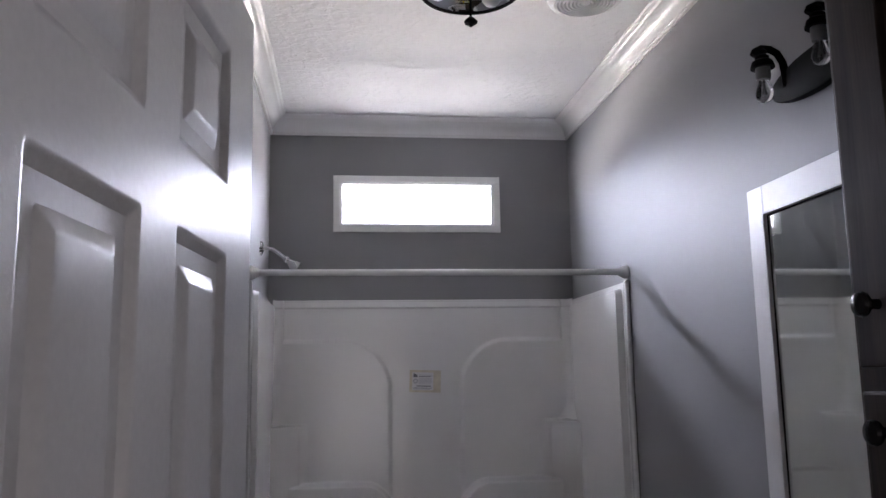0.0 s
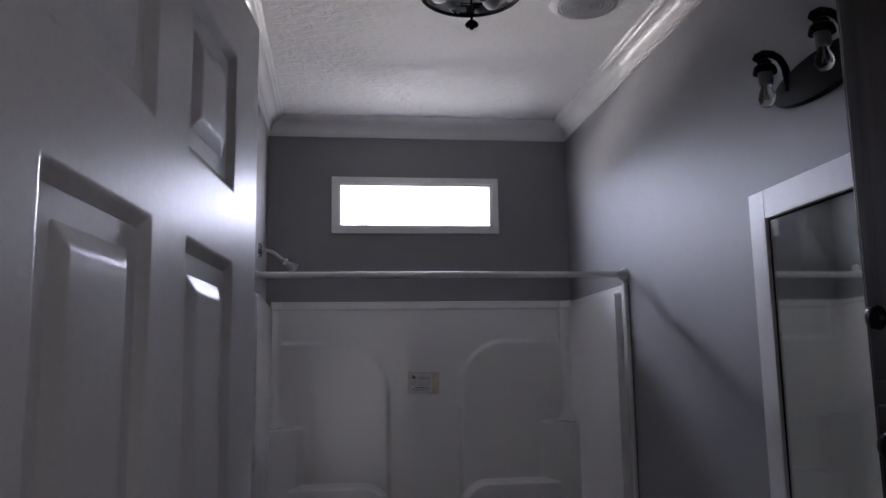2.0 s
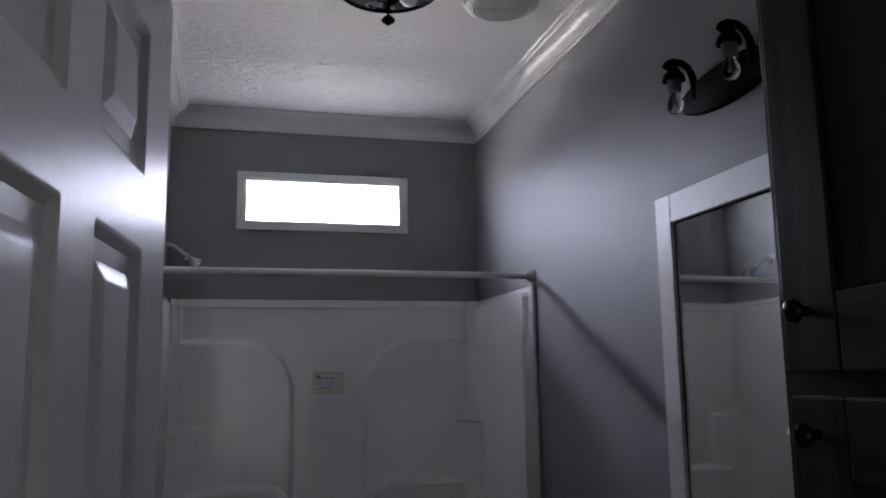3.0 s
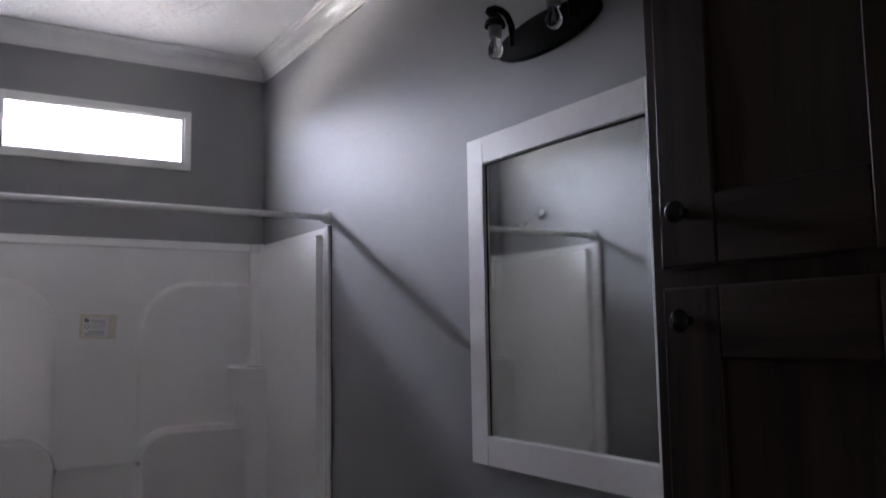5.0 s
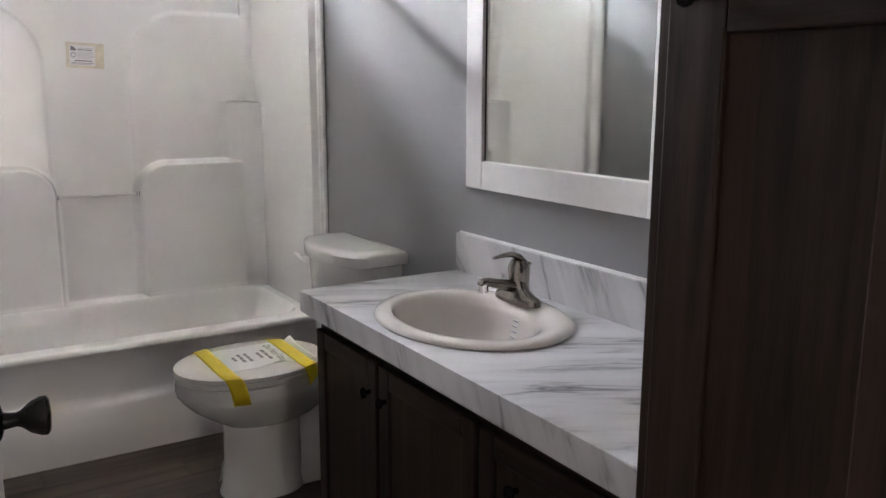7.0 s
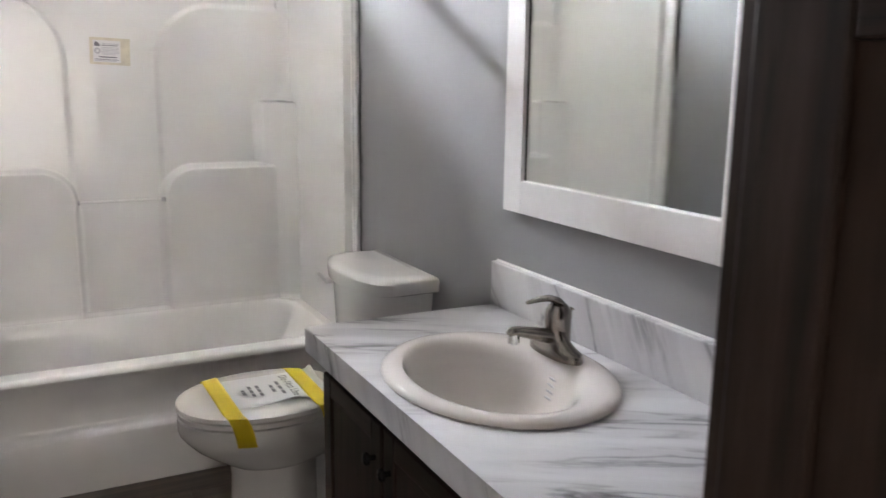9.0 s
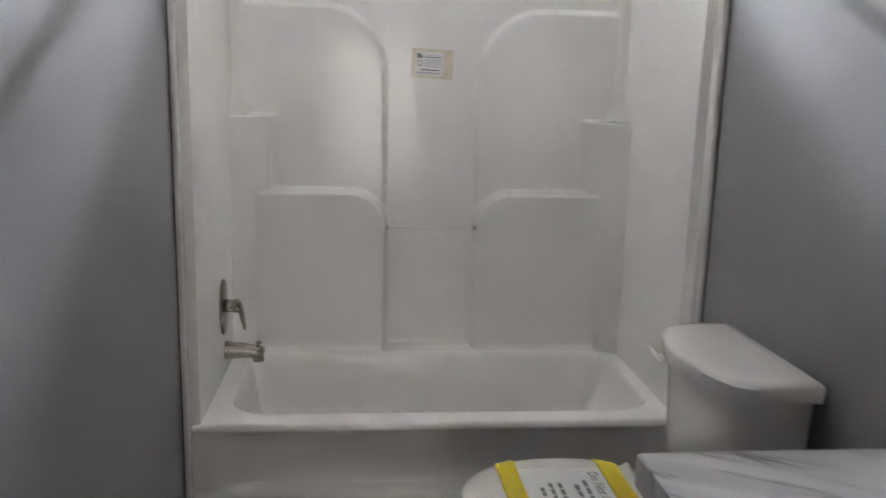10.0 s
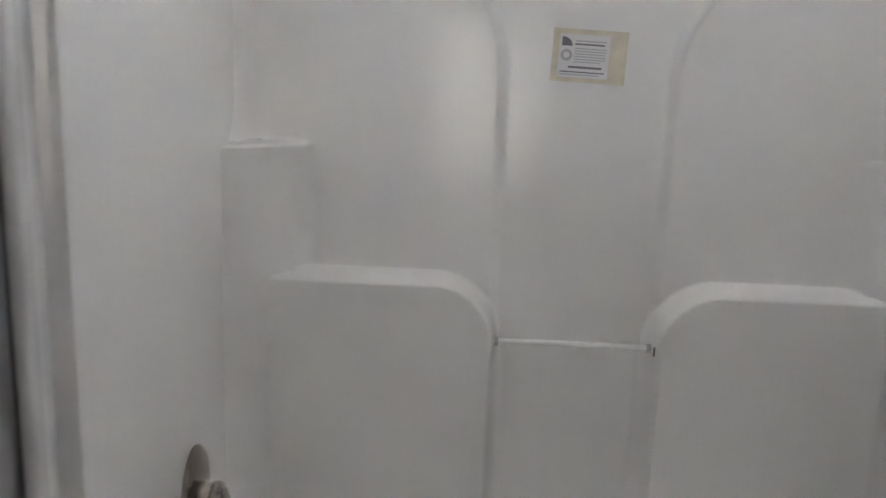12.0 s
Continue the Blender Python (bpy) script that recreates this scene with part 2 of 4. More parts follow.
def thing(name, label, category, group="", kind="", at=(0, 0, 0)):
    ob = new(name)
    ob.location = at
    ob.empty_display_size = 0.1
    return tagged(ob, label, category, group, kind)


def box(bm, x0, x1, y0, y1, z0, z1, bevel=0.0, segs=2):
    vs = [bm.verts.new((x, y, z)) for x in (x0, x1) for y in (y0, y1) for z in (z0, z1)]
    fs = [bm.faces.new([vs[i] for i in q]) for q in ((0, 1, 3, 2), (4, 6, 7, 5), (0, 4, 5, 1), (2, 3, 7, 6), (0, 2, 6, 4), (1, 5, 7, 3))]
    if bevel:
        es = list({e for f in fs for e in f.edges})
        bmesh.ops.bevel(bm, geom=es, offset=bevel, segments=segs, affect='EDGES', profile=0.5)
    return bm


def rings(bm, loops, close=True, cap=(True, True)):
    """Skin a run of rings of equal length."""
    rows = [[bm.verts.new(p) for p in ring] for ring in loops]
    n = len(rows[0])
    for a, b in zip(rows, rows[1:]):
        for i in range(n if close else n - 1):
            j = (i + 1) % n
            bm.faces.new((a[i], a[j], b[j], b[i]))
    if cap[0]:
        bm.faces.new(list(reversed(rows[0])))
    if cap[1]:
        bm.faces.new(rows[-1])
    return bm


def ellipse(cx, cy, z, rx, ry, n=40, power=2.0, rx2=None):
    """A ring in a level plane; rx2: another half-length on the +x side."""
    out = []
    for i in range(n):
        a = 2 * math.pi * i / n
        c, s = math.cos(a), math.sin(a)
        c = math.copysign(abs(c) ** (2 / power), c)
        s = math.copysign(abs(s) ** (2 / power), s)
        r = rx2 if (rx2 and c > 0) else rx
        out.append((cx + r * c, cy + ry * s, z))
    return out


def lathe(bm, profile, m=None, n=28, cap=(True, True)):
    """Turn (radius, height) pairs about z, then set the piece at the pose m."""
    m = m or Matrix()
    loops = []
    for r, z in profile:
        loops.append([m @ Vector((max(r, 1e-4) * math.cos(2 * math.pi * i / n), max(r, 1e-4) * math.sin(2 * math.pi * i / n), z)) for i in range(n)])
    return rings(bm, loops, True, cap)


def tube(bm, points, radii, n=14, flat=1.0):
    """Sweep a round (or flattened) section along points."""
    pts = [Vector(p) for p in points]
    if not isinstance(radii, (list, tuple)):
        radii = [radii] * len(pts)
    loops = []
    side = None
    for i, p in enumerate(pts):
        d = (pts[min(i + 1, len(pts) - 1)] - pts[max(i - 1, 0)]).normalized()
        if side is None:
            side = d.cross(Vector((0, 0, 1)))
            if side.length < 0.1:
                side = d.cross(Vector((0, 1, 0)))
        side = (side - d * side.dot(d)).normalized()
        up = side.cross(d)
        r = radii[i]
        loops.append([p + side * (r * math.cos(2 * math.pi * k / n)) + up * (r * flat * math.sin(2 * math.pi * k / n)) for k in range(n)])
    return rings(bm, loops)


def arc(c, r, a0, a1, n, plane):
    """Points on an arc in the plane of two axes, angles in degrees."""
    out = []
    for i in range(n + 1):
        a = radians(a0 + (a1 - a0) * i / n)
        p = list(c)
        p[plane[0]] += r * math.cos(a)
        p[plane[1]] += r * math.sin(a)
        out.append(tuple(p))
    return out


def sheet(bm, nu, nv, f):
    """A grid of nu by nv cells whose points come from f(u, v)."""
    vs = [[bm.verts.new(f(i / nu, j / nv)) for j in range(nv + 1)] for i in range(nu + 1)]
    for i in range(nu):
        for j in range(nv):
            bm.faces.new((vs[i][j], vs[i + 1][j], vs[i + 1][j + 1], vs[i][j + 1]))
    return bm


def smooth01(x):
    x = min(1.0, max(0.0, x))
    return x * x * (3 - 2 * x)


# ---- the room's shell ----
W, BACK, FRONT, TOP = 1.42, 0.0, -3.335, 2.64     # width, tub wall, end wall, ceiling
WX0, WX1, WZ0, WZ1 = 0.335, 1.036, 2.132, 2.322   # window's glass opening
EX0, EX1, EH = 0.050, 0.985, 2.06                   # doorway in the end wall, to the bedroom

floor = tagged(part("floor", box(bmesh.new(), -1.6, 2.7, -6.7, 0.12, -0.12, -0.004), GAP), "dark brown wood-look vinyl plank floor", "floor", kind="structure")

bm = bmesh.new()
for ya, yb, g, gs in ((BACK, BACK + 0.020, 0.028, 0.028), (BACK + 0.020, BACK + 0.09, 0.10, 0.22)):
    box(bm, -0.14, WX0 - g, ya, yb, 0, TOP)
    box(bm, WX1 + g, W + 0.12, ya, yb, 0, TOP)
    box(bm, WX0 - g, WX1 + g, ya, yb, 0, WZ0 - gs)
    box(bm, WX0 - g, WX1 + g, ya, yb, WZ1 + g, TOP)
tagged(part("wall_back", bm, PAINT), "grey painted wall above the white tub surround", "wall", kind="structure")
tagged(part("wall_right", box(bmesh.new(), W, W + 0.12, FRONT, BACK, 0, TOP), PAINT), "grey painted wall beside the vanity and toilet", "wall", kind="structure")
tagged(part("wall_left", box(bmesh.new(), -0.12, 0, FRONT - 0.12, BACK, 0, TOP), PAINT), "grey painted wall behind the open door", "wall", kind="structure")
bm = bmesh.new()
box(bm, 0, EX0, FRONT - 0.12, FRONT, 0, TOP)
box(bm, EX1, W + 0.12, FRONT - 0.12, FRONT, 0, TOP)
box(bm, EX0, EX1, FRONT - 0.12, FRONT, EH, TOP)
tagged(part("wall_front", bm, PAINT), "grey painted end wall with the bedroom doorway", "wall", kind="structure")
tagged(part("ceiling", box(bmesh.new(), -1.6, 2.7, -6.7, BACK + 0.14, TOP, TOP + 0.1), CEILING), "white ceiling with swirled plaster texture", "ceiling", kind="structure")
bm = bmesh.new()
box(bm, -1.6, -1.5, -6.6, FRONT - 0.12, 0, TOP)
box(bm, 2.6, 2.7, -6.6, FRONT - 0.12, 0, TOP)
box(bm, -1.6, 2.7, -6.7, -6.6, 0, TOP)
box(bm, -1.6, -0.12, FRONT - 0.12, FRONT, 0, TOP)
box(bm, W + 0.12, 2.7, FRONT - 0.12, FRONT, 0, TOP)
tagged(part("wall_bedroom", bm, BEIGE), "plain beige bedroom walls beyond the doorway", "wall", kind="structure")


# crown moulding: a stepped and coved profile, mitred at the corners
def crown_profile():
    p = [(0.0, 0.0), (0.009, 0.0), (0.009, 0.009), (0.014, 0.012)]
    p += [(0.014 + 0.050 * (1 - math.cos(a)), 0.012 + 0.052 * math.sin(a)) for a in [radians(10 + 80 * i / 9) for i in range(10)]]
    p += [(0.068, 0.066), (0.072, 0.072), (0.080, 0.074), (0.086, 0.080), (0.086, 0.087)]
    return [(u * 0.86, v) for u, v in p]


def crown(name, start, end, inward, s0, s1):
    """From start to end along a wall; inward: unit vector off the wall; s0, s1: mitre signs."""
    bm = bmesh.new()
    a, b, n = Vector(start), Vector(end), Vector(inward)
    d = (b - a).normalized()
    loops = []
    for base, s in ((a, s0), (b, s1)):
        loops.append([base + n * u + d * (u * s) + Vector((0, 0, TOP - 0.087 + v)) for u, v in crown_profile()])
    rows = [[bm.verts.new(p) for p in l] for l in loops]
    for i in range(len(rows[0]) - 1):
        bm.faces.new((rows[0][i], rows[0][i + 1], rows[1][i + 1], rows[1][i]))
    return tagged(part(name, bm, TRIM, smooth=True), "white stepped crown moulding along the ceiling", "crown moulding", kind="structure")


crown("trim_crown_back", (0, BACK, 0), (W, BACK, 0), (0, -1, 0), 1, -1)
crown("trim_crown_right", (W, BACK, 0), (W, FRONT, 0), (-1, 0, 0), 1, -1)
crown("trim_crown_left", (0, FRONT, 0), (0, BACK, 0), (1, 0, 0), 1, -1)
crown("trim_crown_front", (W, FRONT, 0), (0, FRONT, 0), (0, 1, 0), 1, -1)

# door jamb
bm = bmesh.new()
box(bm, EX0, EX0 + 0.018, FRONT - 0.12, FRONT, 0, EH)
box(bm, EX1 - 0.018, EX1, FRONT - 0.12, FRONT, 0, EH)
box(bm, EX0 + 0.018, EX1 - 0.018, FRONT - 0.12, FRONT, EH - 0.018, EH)
tagged(part("trim_door_jamb", bm, TRIM), "white painted door jamb", "trim", kind="structure")
bm = bmesh.new()
box(bm, 0.0005, 0.012, FRONT + 0.01, -0.83, 0.0005, 0.075, 0.003)
tagged(part("baseboard", bm, TRIM), "white baseboard along the wall", "baseboard", kind="structure")

# ---- window ----
win = thing("window_1", "long narrow white-framed window high over the tub, glaring with daylight", "window", kind="structure", at=(0.685, 0, 2.227))
x0, x1, z0, z1 = 0.292, 1.078, 2.093, 2.361
def frame_rails(bm, x0, x1, z0, z1, w, y0, y1, ox=0.0, oz=0.0, bevel=0.002):
    box(bm, x0 - ox, x1 - ox, y0, y1, z0 - oz, z0 + w - oz, bevel)
    box(bm, x0 - ox, x1 - ox, y0, y1, z1 - w - oz, z1 - oz, bevel)
    box(bm, x0 - ox, x0 + w - ox, y0, y1, z0 + w - oz, z1 - w - oz, bevel)
    box(bm, x1 - w - ox, x1 - ox, y0, y1, z0 + w - oz, z1 - w - oz, bevel)
    return bm
part("casing", frame_rails(bmesh.new(), x0, x1, z0, z1, 0.030, -0.014, -0.0005, 0.685, 2.227), TRIM, win)
part("window_frame", frame_rails(bmesh.new(), x0 + 0.028, x1 - 0.028, z0 + 0.026, z1 - 0.026, 0.015, -0.010, 0.022, 0.685, 2.227), VINYL, win)
pane = part("pane", box(bmesh.new(), WX0 - 0.01 - 0.685, WX1 + 0.01 - 0.685, 0.010, 0.014, WZ0 - 0.01 - 2.227, WZ1 + 0.01 - 2.227), PANE, win)
pane.visible_shadow = False

# outside: level lawn and a glowing pale panel under the sky
bm = bmesh.new()
box(bm, -60, 60, 0.3, 120, -0.6, -0.4)
tagged(part("ground", bm, GROUNDM), "sunlit lawn outside the window", "ground", kind="structure")
# the panel is added and emits, so the window looks blown-out white
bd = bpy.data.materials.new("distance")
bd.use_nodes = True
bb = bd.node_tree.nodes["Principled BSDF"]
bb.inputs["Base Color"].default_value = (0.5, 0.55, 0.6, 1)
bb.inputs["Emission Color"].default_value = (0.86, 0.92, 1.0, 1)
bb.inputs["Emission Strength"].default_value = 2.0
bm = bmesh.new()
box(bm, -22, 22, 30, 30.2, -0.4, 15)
tagged(part("backdrop", bm, bd), "glowing pale panel outside the window in place of bright sky", "backdrop", kind="structure")

# ---- tub and shower unit, one moulded piece ----
unit = thing("tub_shower", "glossy white one-piece bathtub and shower surround", "bathtub", at=(0.71, -0.37, 0))
OX, OY = 0.71, -0.37
TUBF, RIM, SURT, PX = -0.745, 0.400, 1.772, 0.030
FLANGES = (-0.775, -0.746)     # open edges of the two end walls
def corner_sdf(x, z, x1, z1, r):
    """Signed distance outside the region x < x1, z < z1 with a rounded corner."""
    dx, dz = x - (x1 - r), z - (z1 - r)
    return math.hypot(max(dx, 0), max(dz, 0)) + min(max(dx, dz), 0) - r
def back_depth(x, z):
    """How far the moulded back stands off the wall."""
    xm = min(x, W - x)
    d = 0.022
    e = corner_sdf(xm, z, 0.548, 1.590, 0.22)
    d += 0.015 * smooth01(0.5 - e / 0.024)
    e = corner_sdf(xm, z, 0.556, 0.968, 0.13)
    soft = 0.022 + 0.016 * smooth01((0.84 - z) / 0.06)
    d = max(d, d + 0.060 * smooth01(0.5 - e / soft))
    # corner pillar with a small ledge on top
    col = 0.166 - (xm - 0.022) * 0.82
    on = smooth01(0.5 - (z - 1.222) / 0.014)
    if xm < 0.146:
        d = max(d, d + (max(col, d) - d) * on)
    else:
        d = max(d, d + max(0.0, 0.066 - d) * (1 - smooth01((xm - 0.140) / 0.050)) * on)
    # rounded corner to the side panels
    rc = 0.045 + 0.060 * max(0.0, 1 - (z - 1.215) / 0.10) ** 2 * (z > 1.215)
    if xm < PX + rc:
        d = max(d, 0.036 + rc - math.sqrt(max(0.0, rc * rc - (PX + rc - xm) ** 2)))
    # lip at the foot, over the tub's rear rim
    d += 0.004 * smooth01((0.420 - z) / 0.020)
    # top flange turned out
    d += 0.010 * smooth01((z - 1.735) / 0.006)
    return d
NX, NZ = 330, 450
def back_point(u, v):
    x = PX + (W - 2 * PX) * u
    z = 0.392 + (SURT - 0.392) * v
    return (x - OX, -back_depth(x, z) - OY, z)
part("back_panel", sheet(bmesh.new(), NX, NZ, back_point), ACRYLIC, unit, smooth=True)
bm = bmesh.new()
box(bm, PX - OX, W - PX - OX, -0.034 - OY, -0.0005 - OY, SURT - 0.006, SURT + 0.002, 0.002)
part("top_lip", bm, ACRYLIC, unit)

def side_panel(sign):
    """One end wall: a proud field that steps back to a flat flange at the open edge and the top."""
    bm = bmesh.new()
    edge_y = FLANGES[0 if sign < 0 else 1]
    ys = [-0.008] + [-0.030 - 0.04 * k for k in range(16)] + [edge_y + 0.105 - 0.003 * k for k in range(28)] + [edge_y]
    zs = [0.392 + 0.05 * k for k in range(25)] + [1.640 + 0.004 * k for k in range(33)] + [SURT]
    grid = []
    for y in ys:
        col = []
        for z in zs:
            r = 0.022
            qy, qz = (edge_y + 0.040 + r) - y, z - (1.748 - r)
            e = math.hypot(max(qy, 0), max(qz, 0)) + min(max(qy, qz), 0) - r
            x = 0.008 + 0.026 * smooth01(0.5 - e / 0.010)
            col.append(bm.verts.new(((x if sign < 0 else W - x) - OX, y - OY, z)))
        grid.append(col)
    for a, b in zip(grid, grid[1:]):
        for k in range(len(zs) - 1):
            bm.faces.new((a[k], b[k], b[k + 1], a[k + 1]))
    return part("side_panel", bm, ACRYLIC, unit, smooth=True)
side_panel(-1)
side_panel(1)
for sx in (0, 1):
    FLANGE = FLANGES[sx]
    bm = bmesh.new()
    a, b = (0.0005, 0.019) if sx == 0 else (W - 0.019, W - 0.0005)
    box(bm, a - OX, b - OX, FLANGE - 0.029 - OY, FLANGE - 0.0005 - OY, 0.0005, SURT + 0.004, 0.008, 4)
    part("edge_bead", bm, TRIM, unit, "white rounded upright trim bead", smooth=True)
    bm = bmesh.new()
    a, b = (0.0003, 0.004) if sx == 0 else (W - 0.004, W - 0.0003)
    box(bm, a - OX, b - OX, FLANGE - 0.0308 - OY, FLANGE - 0.0295 - OY, 0.0005, SURT)
    part("open_joint", bm, SOCKET, unit, "open joint beside the trim")
    bm = bmesh.new()
    a, b = (0.0005, 0.008) if sx == 0 else (W - 0.008, W - 0.0005)
    box(bm, a - OX, b - OX, FLANGE - OY, TUBF + 0.02 - OY, 0.0005, 0.392)
    part("flange_foot", bm, ACRYLIC, unit)

def tub_height(x, y):
    """Rim and hollow of the tub."""
    x0, x1, y0, y1, r = 0.100, 1.350, -0.662, -0.108, 0.115
    cx, cy = (x0 + x1) / 2, (y0 + y1) / 2
    qx, qy = abs(x - cx) - ((x1 - x0) / 2 - r), abs(y - cy) - ((y1 - y0) / 2 - r)
    e = math.hypot(max(qx, 0), max(qy, 0)) + min(max(qx, qy), 0) - r
    z = RIM
    wide = 0.115 + 0.17 * smooth01((x - 1.0) / 0.35)
    d = max(0.0, 0.006 - e)
    k = min(1.0, (d * d / 0.036 if d < 0.018 else d - 0.009) / wide)
    z -= 0.330 * (1 - (1 - k) ** 2.6)
    z += 0.006 * smooth01((y + 0.10) / 0.06)
    # rounded front lip
    if y < TUBF + 0.018:
        q = (TUBF + 0.018 - y) / 0.018
        z -= 0.018 * (1 - math.sqrt(max(0.0, 1 - q * q)))
    return z
def tub_point(u, v):
    y = TUBF + (-0.030 - TUBF) * v
    if v < 0.06:
        y = TUBF + 0.02 * (v / 0.06) ** 2
    x = 0.003 + (W - 0.006) * u
    return (x - OX, y - OY, tub_height(x, y))
part("tub_basin", sheet(bmesh.new(), 300, 160, tub_point), ACRYLIC, unit, smooth=True)
# apron: rim roll, shallow recess, ledge, skirt
prof = [(TUBF, RIM - 0.018), (TUBF + 0.003, 0.376), (TUBF + 0.010, 0.370), (TUBF + 0.018, 0.360), (TUBF + 0.025, 0.330), (TUBF + 0.027, 0.270), (TUBF + 0.024, 0.224),
        (TUBF + 0.019, 0.208), (TUBF + 0.010, 0.197), (TUBF + 0.002, 0.190), (TUBF - 0.001, 0.182), (TUBF - 0.003, 0.10), (TUBF - 0.004, 0.0005)]
bm = bmesh.new()
nx = 90
rows = []
for i in range(nx + 1):
    x = 0.002 + (W - 0.004) * i / nx
    ends = smooth01(min(x, W - x) / 0.22 - 0.1)
    rows.append([bm.verts.new((x - OX, (TUBF + (y - TUBF) * ends if 0.19 < z < 0.38 else y) - OY, z + (0.012 * (1 - ends) if 0.18 < z < 0.23 else 0.0))) for y, z in prof])
for a, b in zip(rows, rows[1:]):
    for j in range(len(prof) - 1):
        bm.faces.new((a[j], b[j], b[j + 1], a[j + 1]))
part("apron", bm, ACRYLIC, unit, smooth=True)
# clear towel bar between the two moulded shelves, and its sockets
bm = tube(bmesh.new(), [(0.545 - OX, -0.062 - OY, 0.842), (0.875 - OX, -0.062 - OY, 0.842)], 0.0055, 14)
part("towel_bar", bm, ACRYLIC, unit, "clear plastic towel bar", smooth=True)
for x in (0.558, 0.862):
    part("bar_socket", lathe(bmesh.new(), [(0.0, -0.004), (0.009, -0.004), (0.009, 0.004), (0.0, 0.004)], pose(x - OX, -0.066 - OY, 0.842, 0, 90, 0), 14), PALEINK, unit)
bm = bmesh.new()
box(bm, 0.8655 - OX, 0.869 - OX, -0.0925 - OY, -0.0905 - OY, 0.835, 0.853)
part("scratch", bm, INK, unit, "small dark chip beside the towel bar")

# maker's sheet stuck to the back panel
def sticker():
    st = thing("sticker", "paper care sheet taped to the tub surround with yellowed tape", "label", at=(0.709, -0.0235, 1.404))
    st.rotation_euler = (0, radians(2.0), 0)
    bm = bmesh.new()
    box(bm, -0.072, 0.070, -0.0008, 0.0006, -0.049, 0.050)
    part("masking_tape", bm, MASKING, st, "yellowed masking tape")
    bm = bmesh.new()
    box(bm, -0.060, 0.036, -0.0022, -0.0009, -0.040, 0.040)
    part("sheet", bm, PAPER, st, "white printed sheet")
    bm = bmesh.new()
    vs = [bm.verts.new((-0.055 + 0.020 * math.cos(radians(a)), -0.0030, 0.018 + 0.017 * math.sin(radians(a)))) for a in range(0, 95, 10)]
    bm.faces.new([bm.verts.new((-0.055, -0.0030, 0.018))] + vs)
    part("mark", bm, INK, st)
    for z, a, b, h, m in ((0.028, -0.030, 0.030, 0.0022, PALEINK), (0.022, -0.030, 0.026, 0.0030, INK), (0.014, -0.030, 0.030, 0.0018, PALEINK), (0.009, -0.030, 0.030, 0.0018, PALEINK),
                          (0.004, -0.030, 0.028, 0.0018, PALEINK), (-0.001, -0.030, 0.030, 0.0018, PALEINK), (-0.006, -0.030, 0.030, 0.0018, PALEINK), (-0.011, -0.030, 0.020, 0.0018, PALEINK),
                          (-0.021, -0.040, 0.024, 0.0040, INK), (-0.030, -0.055, 0.030, 0.0022, INK), (-0.035, -0.055, 0.020, 0.0022, PALEINK)):
        bm = bmesh.new()
        box(bm, a, b, -0.0030, -0.0024, z - h / 2, z + h / 2)
        part("text_line", bm, m, st)
    part("seal", lathe(bmesh.new(), [(0.006, 0.0), (0.011, 0.0), (0.011, 0.0006), (0.006, 0.0006)], pose(-0.045, -0.0024, 0.001, 90, 0, 0), 20, (False, False)), PALEINK, st)
    return st
sticker()

# curtain rod with a round cap at each wall
rod = thing("curtain_rod", "white straight shower curtain rod across the tub", "curtain rod", at=(0.71, -0.752, 1.809))
part("rod", tube(bmesh.new(), [(-0.692, 0, 0), (0.692, 0, 0)], 0.0125, 18), TRIM, rod, smooth=True)
for s in (-1, 1):
    part("end_cap", lathe(bmesh.new(), [(0.0, 0.0), (0.024, 0.0), (0.026, 0.004), (0.024, 0.016), (0.017, 0.030), (0.0135, 0.036)], pose(s * 0.7095, 0, 0, 0, -90 * s, 0), 24), TRIM, rod, smooth=True)

# shower arm and head on the left wall
sh = thing("wall_shower", "chrome shower head on a bent arm from the wall", "shower", at=(0.0, -0.380, 1.958))
part("escutcheon", lathe(bmesh.new(), [(0.0, 0.0005), (0.030, 0.0005), (0.028, 0.008), (0.014, 0.014), (0.011, 0.014)], pose(0, 0, 0, 0, 90, 0), 24), CHROME, sh, smooth=True)
part("arm", tube(bmesh.new(), [(0.005, 0, 0.0), (0.030, 0, 0.001), (0.050, 0, -0.004), (0.068, 0, -0.015), (0.090, 0, -0.033), (0.104, 0, -0.044)], 0.0085, 12), CHROME, sh, smooth=True)
hm = pose(0.100, 0, -0.041, 0, 128, 0)
part("head", lathe(bmesh.new(), [(0.010, 0.0), (0.013, 0.004), (0.013, 0.018), (0.011, 0.020), (0.012, 0.024), (0.022, 0.044), (0.026, 0.050), (0.027, 0.066), (0.024, 0.068), (0.0, 0.068)], hm, 24), CHROME, sh, smooth=True)
part("collar", lathe(bmesh.new(), [(0.0135, 0.004), (0.0150, 0.006), (0.0150, 0.014), (0.0135, 0.016)], hm, 24, (False, False)), CHROME, sh, smooth=True)

